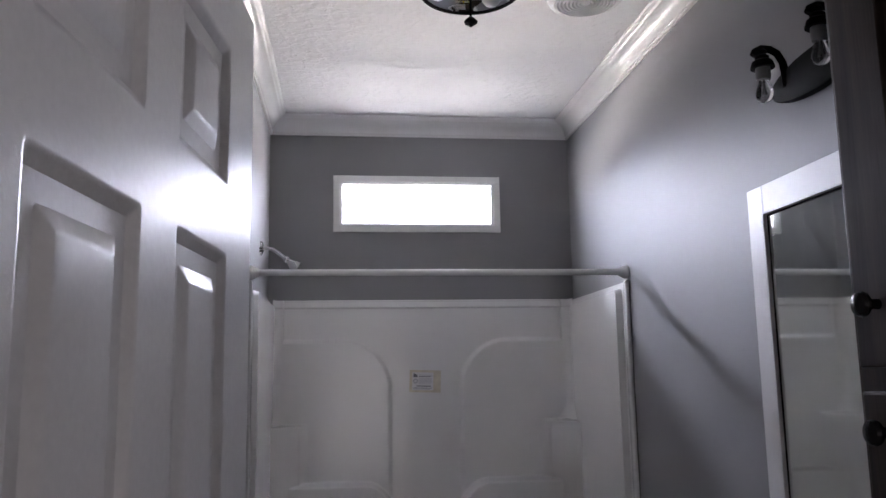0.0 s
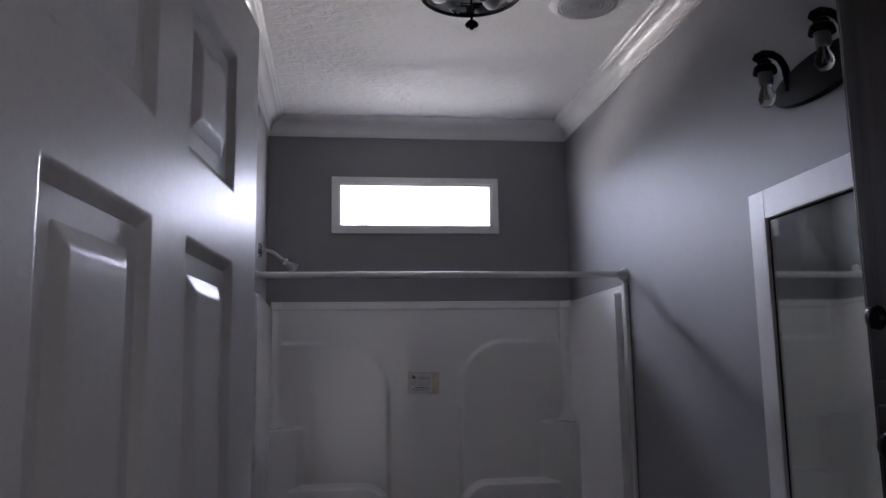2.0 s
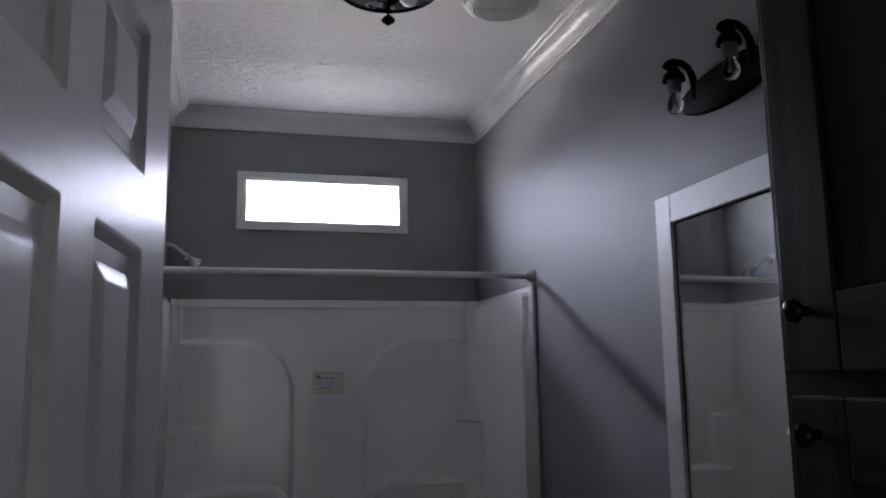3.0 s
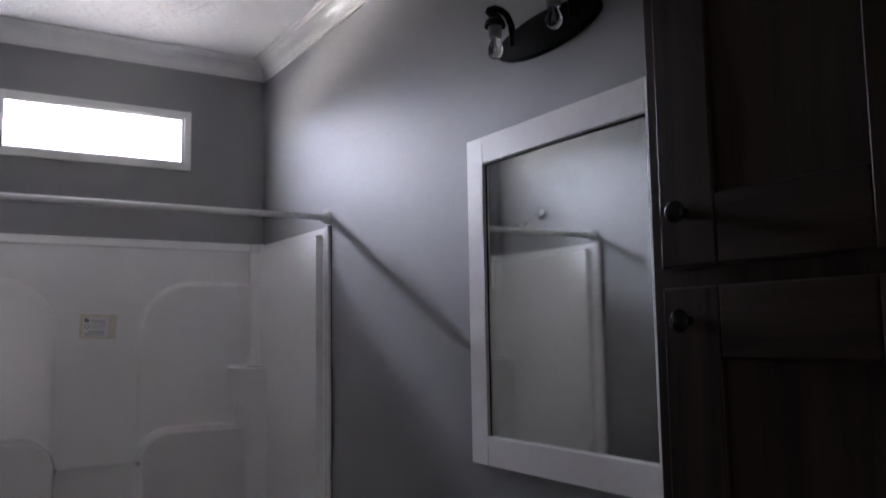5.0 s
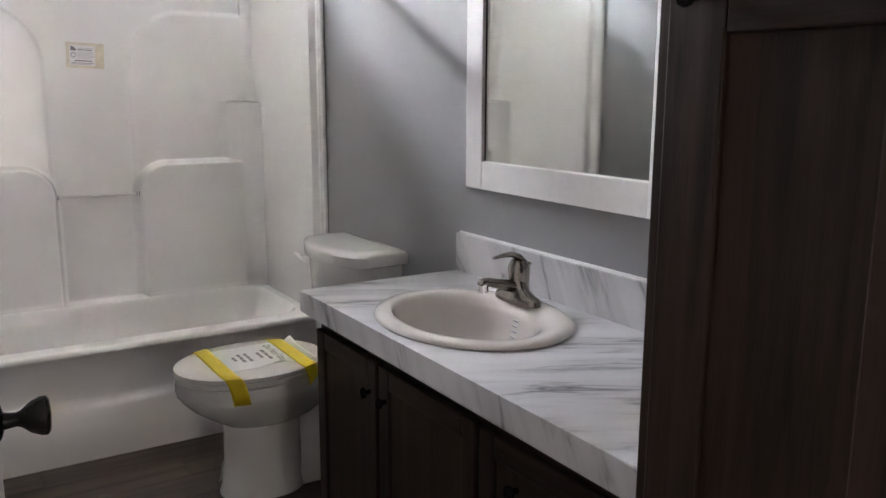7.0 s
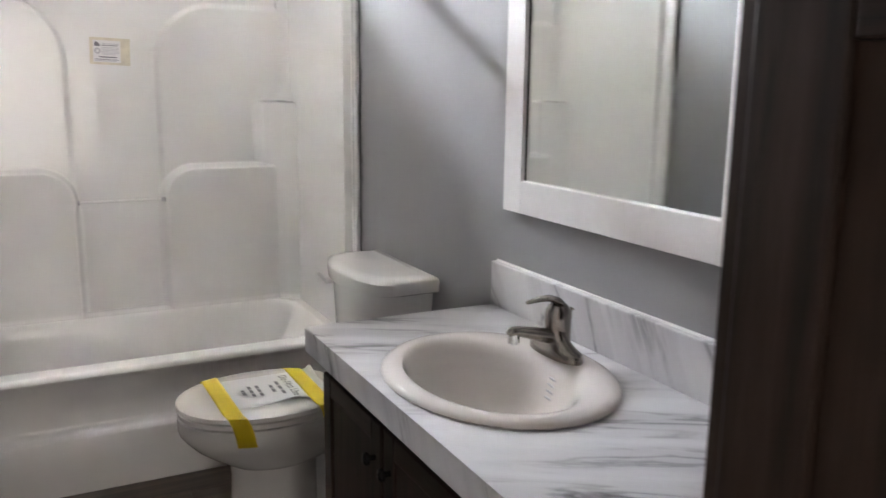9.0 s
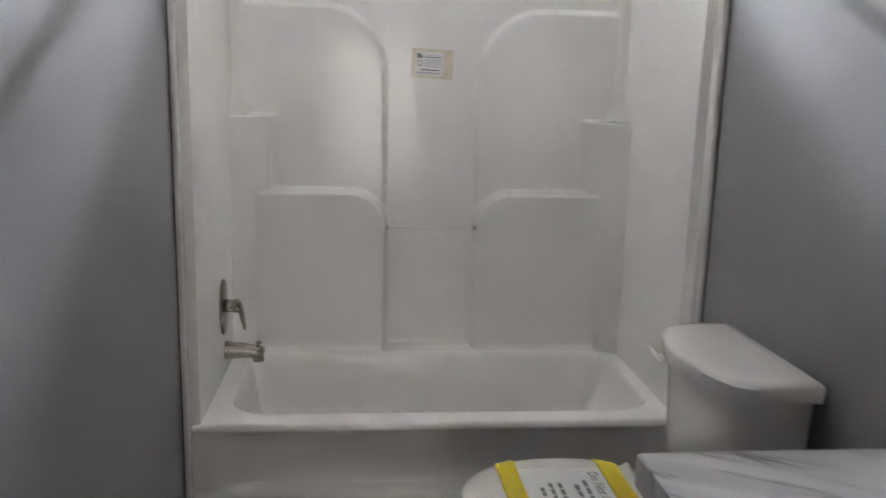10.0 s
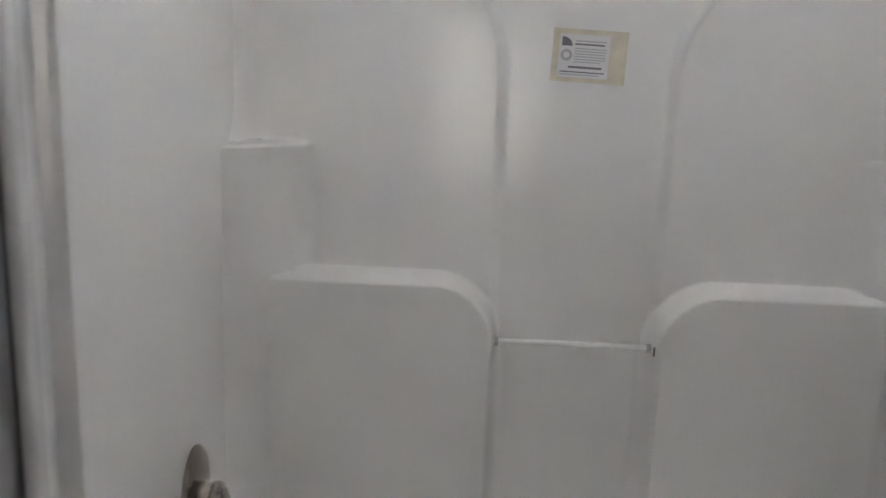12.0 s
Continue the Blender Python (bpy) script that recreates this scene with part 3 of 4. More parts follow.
# valve plate with lever, and tub spout
vy, vz = -0.345, 0.628
val = thing("shower_valve", "brushed nickel shower valve with an oval plate and lever", "tap", at=(0.0345, vy, vz))
bm = bmesh.new()
loops = []
for k, h in ((1.0, 0.0005), (1.0, 0.004), (0.93, 0.009), (0.6, 0.012), (0.25, 0.013)):
    loops.append([(h, 0.066 * k * math.cos(2 * math.pi * i / 40), 0.090 * k * math.sin(2 * math.pi * i / 40)) for i in range(40)])
part("plate", rings(bm, loops), NICKEL, val, smooth=True)
part("hub", lathe(bmesh.new(), [(0.020, 0.010), (0.021, 0.030), (0.019, 0.034), (0.022, 0.035), (0.023, 0.045), (0.018, 0.052), (0.0, 0.055)], pose(0, 0, 0.004, 0, 90, 0), 24), NICKEL, val, smooth=True)
part("lever", tube(bmesh.new(), [(0.036, 0, 0.012), (0.050, 0, 0.006), (0.057, 0, -0.014), (0.062, 0, -0.044), (0.067, 0, -0.074)], [0.016, 0.015, 0.012, 0.009, 0.006], 14, 0.8), NICKEL, val, smooth=True)
sp = thing("tub_spout", "brushed nickel tub spout with a diverter knob", "tap", at=(0.0345, -0.318, 0.474))
part("spout", tube(bmesh.new(), [(0.0005, 0, 0.002), (0.010, 0, 0.002), (0.060, 0, 0.001), (0.100, 0, -0.002), (0.116, 0, -0.004), (0.124, 0, -0.006)], [0.030, 0.029, 0.025, 0.021, 0.019, 0.012], 22, 1.0), NICKEL, sp, smooth=True)
part("outlet", lathe(bmesh.new(), [(0.015, -0.034), (0.018, -0.034), (0.018, -0.005), (0.0, -0.005)], pose(0.104, 0, 0, 0, 0, 0), 20, (False, False)), NICKEL, sp, smooth=True)
part("diverter_knob", lathe(bmesh.new(), [(0.004, 0.010), (0.004, 0.022), (0.009, 0.023), (0.009, 0.031), (0.0, 0.032)], pose(0.106, 0, 0, 0, 0, 0), 16), NICKEL, sp, smooth=True)

# ---- toilet ----
TY = -1.230
toi = thing("toilet", "white porcelain toilet with its lid closed and taped", "toilet", at=(0.970, TY, 0))
def lid_ring(z, grow):
    """Tank outline: straight at the wall, bowed to the front."""
    pts = []
    h = 0.2165 + grow
    n = 26
    for i in range(n + 1):
        a = -1 + 2 * i / n
        y = h * math.sin(a * math.pi / 2)
        q = abs(y) / h
        x = 0.193 - grow + 0.058 * q ** 2
        over = max(0.0, abs(y) - (h - 0.035))
        x += 0.035 - math.sqrt(max(0.0, 0.035 ** 2 - over ** 2))
        pts.append((x, y, z))
    pts.append((0.418 + min(grow, 0.008), h * 0.99, z))
    pts.append((0.418 + min(grow, 0.008), -h * 0.99, z))
    return pts
TK = 0.0025
def shifted(r):
    return [(x, y + TK, z) for x, y, z in r]
bm = rings(bmesh.new(), [shifted(lid_ring(z, g)) for z, g in ((0.385, -0.040), (0.40, -0.030), (0.55, -0.020), (0.726, -0.012))])
part("tank", bm, PORCELAIN, toi, smooth=True)
bm = rings(bmesh.new(), [shifted(lid_ring(z, g)) for z, g in ((0.726, -0.008), (0.730, 0.000), (0.762, 0.002), (0.770, -0.003), (0.775, -0.014), (0.777, -0.037))])
part("tank_lid", bm, PORCELAIN, toi, smooth=True)
bm = tube(bmesh.new(), [(0.255, 0.150 + TK, 0.702), (0.213, 0.153 + TK, 0.702)], 0.011, 12)
tube(bm, [(0.217, 0.140 + TK, 0.697), (0.209, 0.158 + TK, 0.706), (0.204, 0.178 + TK, 0.716), (0.202, 0.187 + TK, 0.719)], [0.007, 0.008, 0.009, 0.006], 12, 0.6)
part("flush_lever", bm, PLASTIC, toi, smooth=True)
# bowl: foot, column, sharp flare and rim
secs = ((0.0005, 0.01, 0.158, 0.108, 0.118), (0.012, 0.01, 0.157, 0.107, 0.118), (0.04, 0.01, 0.148, 0.099, 0.112), (0.12, 0.01, 0.140, 0.093, 0.110), (0.20, 0.01, 0.137, 0.092, 0.110), (0.238, 0.008, 0.138, 0.094, 0.112),
        (0.246, 0.006, 0.146, 0.106, 0.14), (0.256, 0.0, 0.158, 0.115, 0.18), (0.276, -0.01, 0.178, 0.131, 0.22), (0.305, -0.02, 0.207, 0.153, 0.24), (0.330, -0.025, 0.225, 0.166, 0.24), (0.350, -0.025, 0.240, 0.177, 0.24), (0.366, -0.025, 0.243, 0.179, 0.24), (0.382, -0.025, 0.242, 0.178, 0.24),
        (0.393, -0.025, 0.241, 0.177, 0.24), (0.398, -0.025, 0.232, 0.169, 0.24))
bm = rings(bmesh.new(), [ellipse(cx, 0, z, rx, ry, 48, 2.1, rx2) for z, cx, rx, ry, rx2 in secs])
part("bowl", bm, PORCELAIN, toi, smooth=True)
bm = rings(bmesh.new(), [ellipse(-0.02, 0, z, rx, ry, 44, 2.1, 0.215) for z, rx, ry in ((0.3985, 0.238, 0.176), (0.402, 0.246, 0.183), (0.414, 0.247, 0.184), (0.4165, 0.243, 0.180))])
part("seat", bm, SEATPL, toi, smooth=True)
bm = rings(bmesh.new(), [ellipse(-0.02, 0, z, rx, ry, 44, 2.1, 0.215) for z, rx, ry in ((0.4185, 0.244, 0.182), (0.421, 0.249, 0.186), (0.432, 0.248, 0.185), (0.437, 0.236, 0.174), (0.439, 0.18, 0.13))])
part("seat_lid", bm, SEATPL, toi, smooth=True)
bm = rings(bmesh.new(), [[(x, q * sgn, z) for x, sgn in ((0.08, -1), (0.30, -1), (0.32, 0), (0.30, 1), (0.08, 1))] for z, q in ((0.0005, 0.068), (0.02, 0.066), (0.10, 0.045), (0.22, 0.045), (0.30, 0.09))])
part("trapway", bm, PORCELAIN, toi, smooth=True)

# paper notice on the lid, held by two bands of tape
note = thing("paper_notice", "white printed paper notice with one lifted corner on the toilet lid", "notice", at=(0.99, TY, 0.4395))
bm = bmesh.new()
def note_point(u, v):
    x, y = -0.150 + 0.275 * u, -0.112 + 0.226 * v
    z = 0.0010 + 0.010 * smooth01((0.10 - v) / 0.10) * math.exp(-((u - 0.55) / 0.14) ** 2) + 0.014 * smooth01((u - 0.90) / 0.10) * smooth01((v - 0.7) / 0.3)
    return (x, y, z)
sheet(bm, 40, 36, note_point)
pp = part("sheet", bm, PAPER, note, smooth=True)
sol = pp.modifiers.new("thick", 'SOLIDIFY')
sol.thickness = 0.0006
def lettering(name, text, size, m, material, parent):
    cu = bpy.data.curves.new(name, 'FONT')
    cu.body, cu.size, cu.extrude, cu.align_x = text, size, 0.0002, 'CENTER'
    tmp = bpy.data.objects.new(name, cu)
    scene.collection.objects.link(tmp)
    dg = bpy.context.evaluated_depsgraph_get()
    me = bpy.data.meshes.new_from_object(tmp.evaluated_get(dg))
    bpy.data.objects.remove(tmp)
    me.materials.clear()
    me.materials.append(material)
    ob = new(name, me)
    ob.parent = parent
    ob.matrix_basis = m
    return ob
lettering("lettering", "Do Not Use", 0.034, pose(0.018, 0.005, 0.0022, 0, 0, -90), INK, note)
for x, a, b in ((-0.006, -0.052, 0.056), (-0.028, -0.028, 0.034), (-0.066, -0.045, 0.045), (-0.088, -0.042, 0.045), (-0.110, -0.020, 0.022)):
    n = 3 if b - a > 0.08 else 2
    for k in range(n):
        bm = bmesh.new()
        s = (b - a) / n
        box(bm, x, x + 0.0095, a + s * k, a + s * (k + 0.80), 0.0020, 0.0024)
        part("text_line", bm, INK, note)
def tape_band(x, tilt):
    """A band laid over the lid and stuck down on the bowl on both sides."""
    tp = thing("tape", "translucent yellow tape band across the toilet lid", "tape", group="tape on the toilet", at=(x, TY, 0.0))
    bm = bmesh.new()
    rows = []
    for k in range(-12, 13):
        s = abs(k) / 12
        row = []
        for c in range(7):
            o = -0.024 + 0.008 * c
            lean = 0.008 * max(0, -k - 8)
            dx = x + o + lean + tilt * -0.18 * (k < -8) - 0.95
            half = 0.1875 * max(0.05, 1 - abs(dx / (0.250 if dx < 0 else 0.216)) ** 2.1) ** (1 / 2.1)
            if s < 0.7:
                y, z = (half - 0.012) * s / 0.7, 0.4418 - 0.0012 * s
            else:
                y, z = ((half - 0.001, 0.4355), (half + 0.0012, 0.418), (half - 0.0005, 0.390), (half - 0.007, 0.352))[abs(k) - 9]
            y = math.copysign(y, k)
            row.append(bm.verts.new((o + tilt * y + lean, y, z)))
        rows.append(row)
    for a, b in zip(rows, rows[1:]):
        for c in range(6):
            bm.faces.new((a[c], a[c + 1], b[c + 1], b[c]))
    ob = part("band", bm, TAPE, tp, smooth=True)
    s = ob.modifiers.new("thick", 'SOLIDIFY')
    s.thickness, s.offset = 0.0008, 1.0
    return tp
tape_band(0.820, -0.01)
tape_band(1.066, 0.0)
tg = thing("paper_tag", "small white paper tag hanging at the toilet foot", "tag", at=(0.838, -1.168, 0.0))
bm = bmesh.new()
box(bm, -0.014, 0.014, -0.0005, 0.0005, 0.020, 0.085)
tq = part("sheet", bm, PAPER, tg)
tq.rotation_euler = (0.15, 0.12, 0.9)

# ---- vanity ----
VX, CT, CTH, VY0, VY1 = 0.950, 0.760, 0.056, -1.722, -2.9402
van = thing("vanity_cabinet", "dark espresso vanity cabinet with panelled doors", "cabinet", at=(1.18, -2.34, 0))
ox, oy = 1.18, -2.34
bm = bmesh.new()
box(bm, VX + 0.0385 - ox, W - 0.0005 - ox, VY1 - oy, VY0 - 0.0185 - oy, 0.09, 0.60)
part("body", bm, ESPRESSO, van)
part("end_panel", box(bmesh.new(), VX + 0.0385 - ox, W - 0.0005 - ox, VY0 - 0.018 - oy, VY0 - oy, 0.09, CT - CTH), ESPRESSO, van)
part("face_frame", box(bmesh.new(), VX + 0.018 - ox, VX + 0.038 - ox, VY1 - oy, VY0 - oy, 0.09, CT - CTH, 0.002), ESPRESSO_H, van)
bm = bmesh.new()
box(bm, VX + 0.075 - ox, W - 0.0005 - ox, VY1 - oy, VY0 - oy, 0.0005, 0.09)
part("toe_kick", bm, ESPRESSO_H, van)
def panel_door(parent, px, ox, oy, y0, y1, z0, z1, stile, name="door"):
    """A flat-panel door facing -x between y0 > y1; px: its front face."""
    a, b = px - ox, px + 0.019 - ox
    bm = bmesh.new()
    box(bm, a + 0.008, b - 0.002, y1 + stile - 0.004 - oy, y0 - stile + 0.004 - oy, z0 + stile - 0.004, z1 - stile + 0.004)
    d = part(name, bm, ESPRESSO, parent)
    for p, q in ((y1, y1 + stile), (y0 - stile, y0)):
        part("stile", box(bmesh.new(), a, b, p - oy, q - oy, z0, z1, 0.003), ESPRESSO, d)
    for p, q in ((z0, z0 + stile), (z1 - stile, z1)):
        part("rail", box(bmesh.new(), a + 0.0004, b, y1 + stile - oy, y0 - stile - oy, p, q, 0.003), ESPRESSO_H, d)
    return d
KNOB = [(0.007, 0.0), (0.0065, 0.012), (0.008, 0.015), (0.0155, 0.019), (0.0170, 0.024), (0.0150, 0.029), (0.008, 0.032), (0.0, 0.0325)]
def knob(parent, x, y, z, k=1.0):
    return part("knob", lathe(bmesh.new(), [(r * k, h * k) for r, h in KNOB], pose(x, y, z, 0, -90, 0), 24), BLACK, parent, "round black knob", smooth=True)
for y0, y1, ky in ((-1.735, -2.068, -2.040), (-2.082, -2.468, -2.115), (-2.482, -2.925, -2.60)):
    d = panel_door(van, VX - 0.001, ox, oy, y0, y1, 0.115, 0.660, 0.046)
    knob(d, VX - 0.001 - ox, ky - oy, 0.585, 0.78)
# worktop with a raised back edge
top = thing("countertop", "white marble-look laminate countertop with grey veins and a back lip", "countertop", at=(1.17, -2.33, CT))
ox2, oy2 = 1.17, -2.33
SX, SY = 1.148, -2.160
bm = bmesh.new()
n = 48
outer = []
X0, X1, Y0, Y1 = 0.918 - ox2, W - 0.0005 - ox2, -2.9402 - oy2, -1.706 - oy2
cx, cy = SX - ox2, SY - oy2
for i in range(n):
    a = 2 * math.pi * (i + 0.5) / n
    c, s = math.cos(a), math.sin(a)
    k = min(((X1 if c > 0 else X0) - cx) / c if abs(c) > 1e-6 else 9e9, ((Y1 if s > 0 else Y0) - cy) / s if abs(s) > 1e-6 else 9e9)
    outer.append((cx + c * k, cy + s * k))
for qx, qy in ((X0, Y0), (X0, Y1), (X1, Y0), (X1, Y1)):
    j = min(range(n), key=lambda i: (outer[i][0] - qx) ** 2 + (outer[i][1] - qy) ** 2)
    outer[j] = (qx, qy)
inner = [(cx + 0.185 * math.cos(2 * math.pi * (i + 0.5) / n), cy + 0.235 * math.sin(2 * math.pi * (i + 0.5) / n)) for i in range(n)]
to, bo = [bm.verts.new((x, y, 0)) for x, y in outer], [bm.verts.new((x, y, -CTH)) for x, y in outer]
ti, bi = [bm.verts.new((x, y, 0)) for x, y in inner], [bm.verts.new((x, y, -CTH)) for x, y in inner]
for i in range(n):
    j = (i + 1) % n
    bm.faces.new((to[i], to[j], ti[j], ti[i]))
    bm.faces.new((bo[i], bi[i], bi[j], bo[j]))
    bm.faces.new((to[i], bo[i], bo[j], to[j]))
    bm.faces.new((ti[i], ti[j], bi[j], bi[i]))
es = [e for e in bm.edges if e.verts[0] in to and e.verts[1] in to]
bmesh.ops.bevel(bm, geom=es, offset=0.003, segments=2, affect='EDGES')
part("slab", bm, MARBLE, top)
bm = bmesh.new()
box(bm, W - 0.021 - ox2, W - 0.001 - ox2, -2.9402 - oy2, -1.706 - oy2, 0.0005, 0.110, 0.003)
part("backsplash", bm, MARBLE, top)
bm = tube(bmesh.new(), [(W - 0.004 - ox2, -2.9402 - oy2, 0.110), (W - 0.004 - ox2, -1.708 - oy2, 0.110)], 0.004, 8)
part("caulk", bm, TRIM, top, "bead of white caulk")

# oval drop-in basin
sink = thing("sink", "off-white oval drop-in sink with a rolled rim", "sink", at=(SX, SY, CT))
secs = ((0.208, 0.258, 0.0, 0.0004), (0.210, 0.260, 0.0, 0.003), (0.2085, 0.2585, 0.0, 0.0075), (0.203, 0.253, 0.0, 0.0115), (0.194, 0.244, -0.001, 0.0138), (0.182, 0.234, -0.005, 0.0145), (0.168, 0.224, -0.009, 0.0140),
        (0.153, 0.212, -0.015, 0.0105), (0.145, 0.203, -0.019, 0.002), (0.139, 0.194, -0.021, -0.014), (0.133, 0.184, -0.021, -0.040), (0.121, 0.165, -0.020, -0.080), (0.100, 0.135, -0.018, -0.114), (0.060, 0.080, -0.012, -0.131), (0.024, 0.026, -0.010, -0.135))
bm = rings(bmesh.new(), [ellipse(c, 0, z, rx, ry, 56) for rx, ry, c, z in secs], True, (False, False))
part("basin", bm, BISQUE, sink, smooth=True)
part("drain", lathe(bmesh.new(), [(0.026, -0.136), (0.026, -0.132), (0.018, -0.131), (0.0, -0.134)], pose(-0.010, 0, 0), 24), NICKEL, sink, smooth=True)
for k in range(4):
    bm = bmesh.new()
    box(bm, -0.0022, 0.0022, -0.010, 0.010, -0.0012, 0.0012)
    h = part("overflow_slot", bm, PALEINK, sink)
    h.matrix_basis = pose(0.1150 - 0.0030 * k, -0.016, -0.020 - 0.0125 * k, 0, 76, -4)

# single-lever tap
fa = thing("faucet", "brushed nickel single-lever sink faucet", "tap", at=(1.300, -2.132, CT + 0.0135))
bm = rings(bmesh.new(), [ellipse(0, 0, z, rx, ry, 40, 2.3) for z, rx, ry in ((0.0, 0.029, 0.079), (0.010, 0.029, 0.079), (0.016, 0.026, 0.074), (0.022, 0.022, 0.055), (0.030, 0.021, 0.036), (0.045, 0.021, 0.026), (0.060, 0.021, 0.023))])
part("base", bm, NICKEL, fa, smooth=True)
part("spout", tube(bmesh.new(), [(0.010, 0, 0.034), (-0.020, 0, 0.040), (-0.060, 0, 0.050), (-0.092, 0, 0.058), (-0.106, 0, 0.058), (-0.112, 0, 0.054)], [0.020, 0.019, 0.015, 0.0125, 0.012, 0.008], 18, 0.8), NICKEL, fa, smooth=True)
part("aerator", lathe(bmesh.new(), [(0.010, 0.034), (0.0115, 0.036), (0.0115, 0.056)], pose(-0.100, 0, 0), 18, (True, False)), CHROME, fa, smooth=True)
part("body", lathe(bmesh.new(), [(0.025, 0.050), (0.0265, 0.072), (0.025, 0.089), (0.018, 0.101), (0.0, 0.106)], pose(0.002, 0, 0), 24), NICKEL, fa, smooth=True)
part("lever", tube(bmesh.new(), [(0.012, 0, 0.094), (0.000, 0, 0.108), (-0.020, 0, 0.116), (-0.045, 0, 0.116), (-0.072, 0, 0.112)], [0.016, 0.015, 0.012, 0.009, 0.006], 16, 0.55), NICKEL, fa, smooth=True)
part("lift_rod", tube(bmesh.new(), [(0.030, 0, 0.02), (0.032, 0, 0.085), (0.036, 0, 0.090)], [0.003, 0.003, 0.006], 8), NICKEL, fa, smooth=True)

# framed mirror
mi = thing("mirror", "rectangular mirror in a flat white wooden frame on the wall", "mirror", at=(W, -2.138, 1.45))
y0, y1, z0, z1, w = -1.758 + 2.138, -2.518 + 2.138, 1.006 - 1.45, 1.893 - 1.45, 0.076
for nm, q in (("stile", (y0 - w, y0, z0, z1)), ("stile", (y1, y1 + w, z0, z1)), ("rail", (y1 + w + 0.0005, y0 - w - 0.0005, z0, z0 + w)), ("rail", (y1 + w + 0.0005, y0 - w - 0.0005, z1 - w, z1))):
    part(nm, box(bmesh.new(), -0.024, -0.0005, q[0], q[1], q[2], q[3], 0.0025), FRAMEW, mi)
part("mirror_glass", box(bmesh.new(), -0.011, -0.006, y1 + w - 0.004, y0 - w + 0.004, z0 + w - 0.004, z1 - w + 0.004), MIRROR, mi, "clear silvered glass").rotation_euler = (0, 0, radians(0.4))
# near-black strips imitate the shade along the glass's sides and top
bm = bmesh.new()
frame_y = ((y0 - w - 0.004, y0 - w, z0 + w, z1 - w), (y1 + w, y1 + w + 0.004, z0 + w, z1 - w), (y1 + w + 0.004, y0 - w - 0.004, z1 - w - 0.004, z1 - w))
for q in frame_y:
    box(bm, -0.0145, -0.0115, q[0], q[1], q[2], q[3])
part("rebate_shade", bm, GAP, mi, "dark strips round the glass, painted as the frame's shade")

# two-bulb wall light over the mirror, shades missing
vl = thing("vanity_light", "dark bronze two-bulb wall light without shades", "wall light", at=(W, -2.102, 2.107))
bm = bmesh.new()
loops = [[(-h, 0.202 * k * math.cos(2 * math.pi * i / 48), 0.052 * k * math.sin(2 * math.pi * i / 48)) for i in range(48)] for k, h in ((1.0, 0.0005), (1.0, 0.012), (0.96, 0.019), (0.80, 0.023), (0.4, 0.025))]
part("backplate", rings(bm, loops), BRONZE, vl, smooth=True)
for y in (-0.118, 0.118):
    pts = [(-0.018, y, -0.004), (-0.021, y, 0.028), (-0.026, y, 0.056), (-0.038, y, 0.078), (-0.056, y, 0.088), (-0.076, y, 0.088), (-0.094, y, 0.078), (-0.098, y, 0.070)]
    arm = part("arm", tube(bmesh.new(), pts, [0.012, 0.011, 0.010, 0.010, 0.010, 0.011, 0.012, 0.011], 12, 0.65), BRONZE, vl, smooth=True)
    part("finial", lathe(bmesh.new(), [(0.016, 0.048), (0.017, 0.060), (0.010, 0.066), (0.012, 0.074), (0.006, 0.082), (0.0, 0.083)], pose(-0.078, y, 0.008), 18), BRONZE, vl, smooth=True)
    part("shade_holder", lathe(bmesh.new(), [(0.012, 0.055), (0.024, 0.048), (0.028, 0.036), (0.028, 0.031), (0.018, 0.031)], pose(-0.078, y, 0.008), 22, (True, False)), BRONZE, vl, smooth=True)
    part("socket", lathe(bmesh.new(), [(0.017, 0.034), (0.018, 0.012), (0.016, 0.002), (0.0, 0.002)], pose(-0.078, y, 0.008), 20), SOCKET, vl, smooth=True)
    part("bulb", lathe(bmesh.new(), [(0.011, 0.002), (0.012, -0.006), (0.0185, -0.020), (0.0210, -0.032), (0.0185, -0.044), (0.011, -0.052), (0.0, -0.055)], pose(-0.078, y, 0.008), 22), BULB, vl, smooth=True)
    bm = tube(bmesh.new(), [(-0.078, y, 0.010), (-0.078, y, -0.012), (-0.074, y, -0.026), (-0.082, y, -0.026), (-0.078, y, -0.012)], 0.0018, 6)
    part("filament", bm, SOCKET, vl)

# ---- ceiling fittings ----
cl = thing("ceiling_light", "chrome flush ceiling light with its glass shade missing", "ceiling light", at=(0.725, -1.425, TOP))
part("pan", lathe(bmesh.new(), [(0.160, -0.0005), (0.164, -0.020), (0.162, -0.036), (0.152, -0.046), (0.142, -0.046), (0.136, -0.036), (0.110, -0.016), (0.04, -0.010), (0.0, -0.010)], None, 56, (False, True)), CHROME, cl, smooth=True)
part("rim", lathe(bmesh.new(), [(0.152, -0.046), (0.156, -0.050), (0.150, -0.054), (0.142, -0.050), (0.142, -0.046)], None, 56, (False, False)), BRONZE, cl, smooth=True)
for a in (40, 160, 280):
    m = pose(0, 0, -0.034, 0, 0, a) @ pose(0.030, 0, 0, 0, 90, 0)
    part("socket", lathe(bmesh.new(), [(0.016, 0.0), (0.018, 0.028), (0.0, 0.028)], m, 18), SOCKET, cl, smooth=True)
    part("bulb", lathe(bmesh.new(), [(0.012, 0.028), (0.015, 0.038), (0.026, 0.056), (0.029, 0.072), (0.024, 0.088), (0.012, 0.098), (0.0, 0.100)], m, 20), FROST, cl, smooth=True)
part("stem", lathe(bmesh.new(), [(0.006, -0.010), (0.004, -0.030), (0.004, -0.138), (0.0, -0.138)], None, 12), BRONZE, cl, smooth=True)
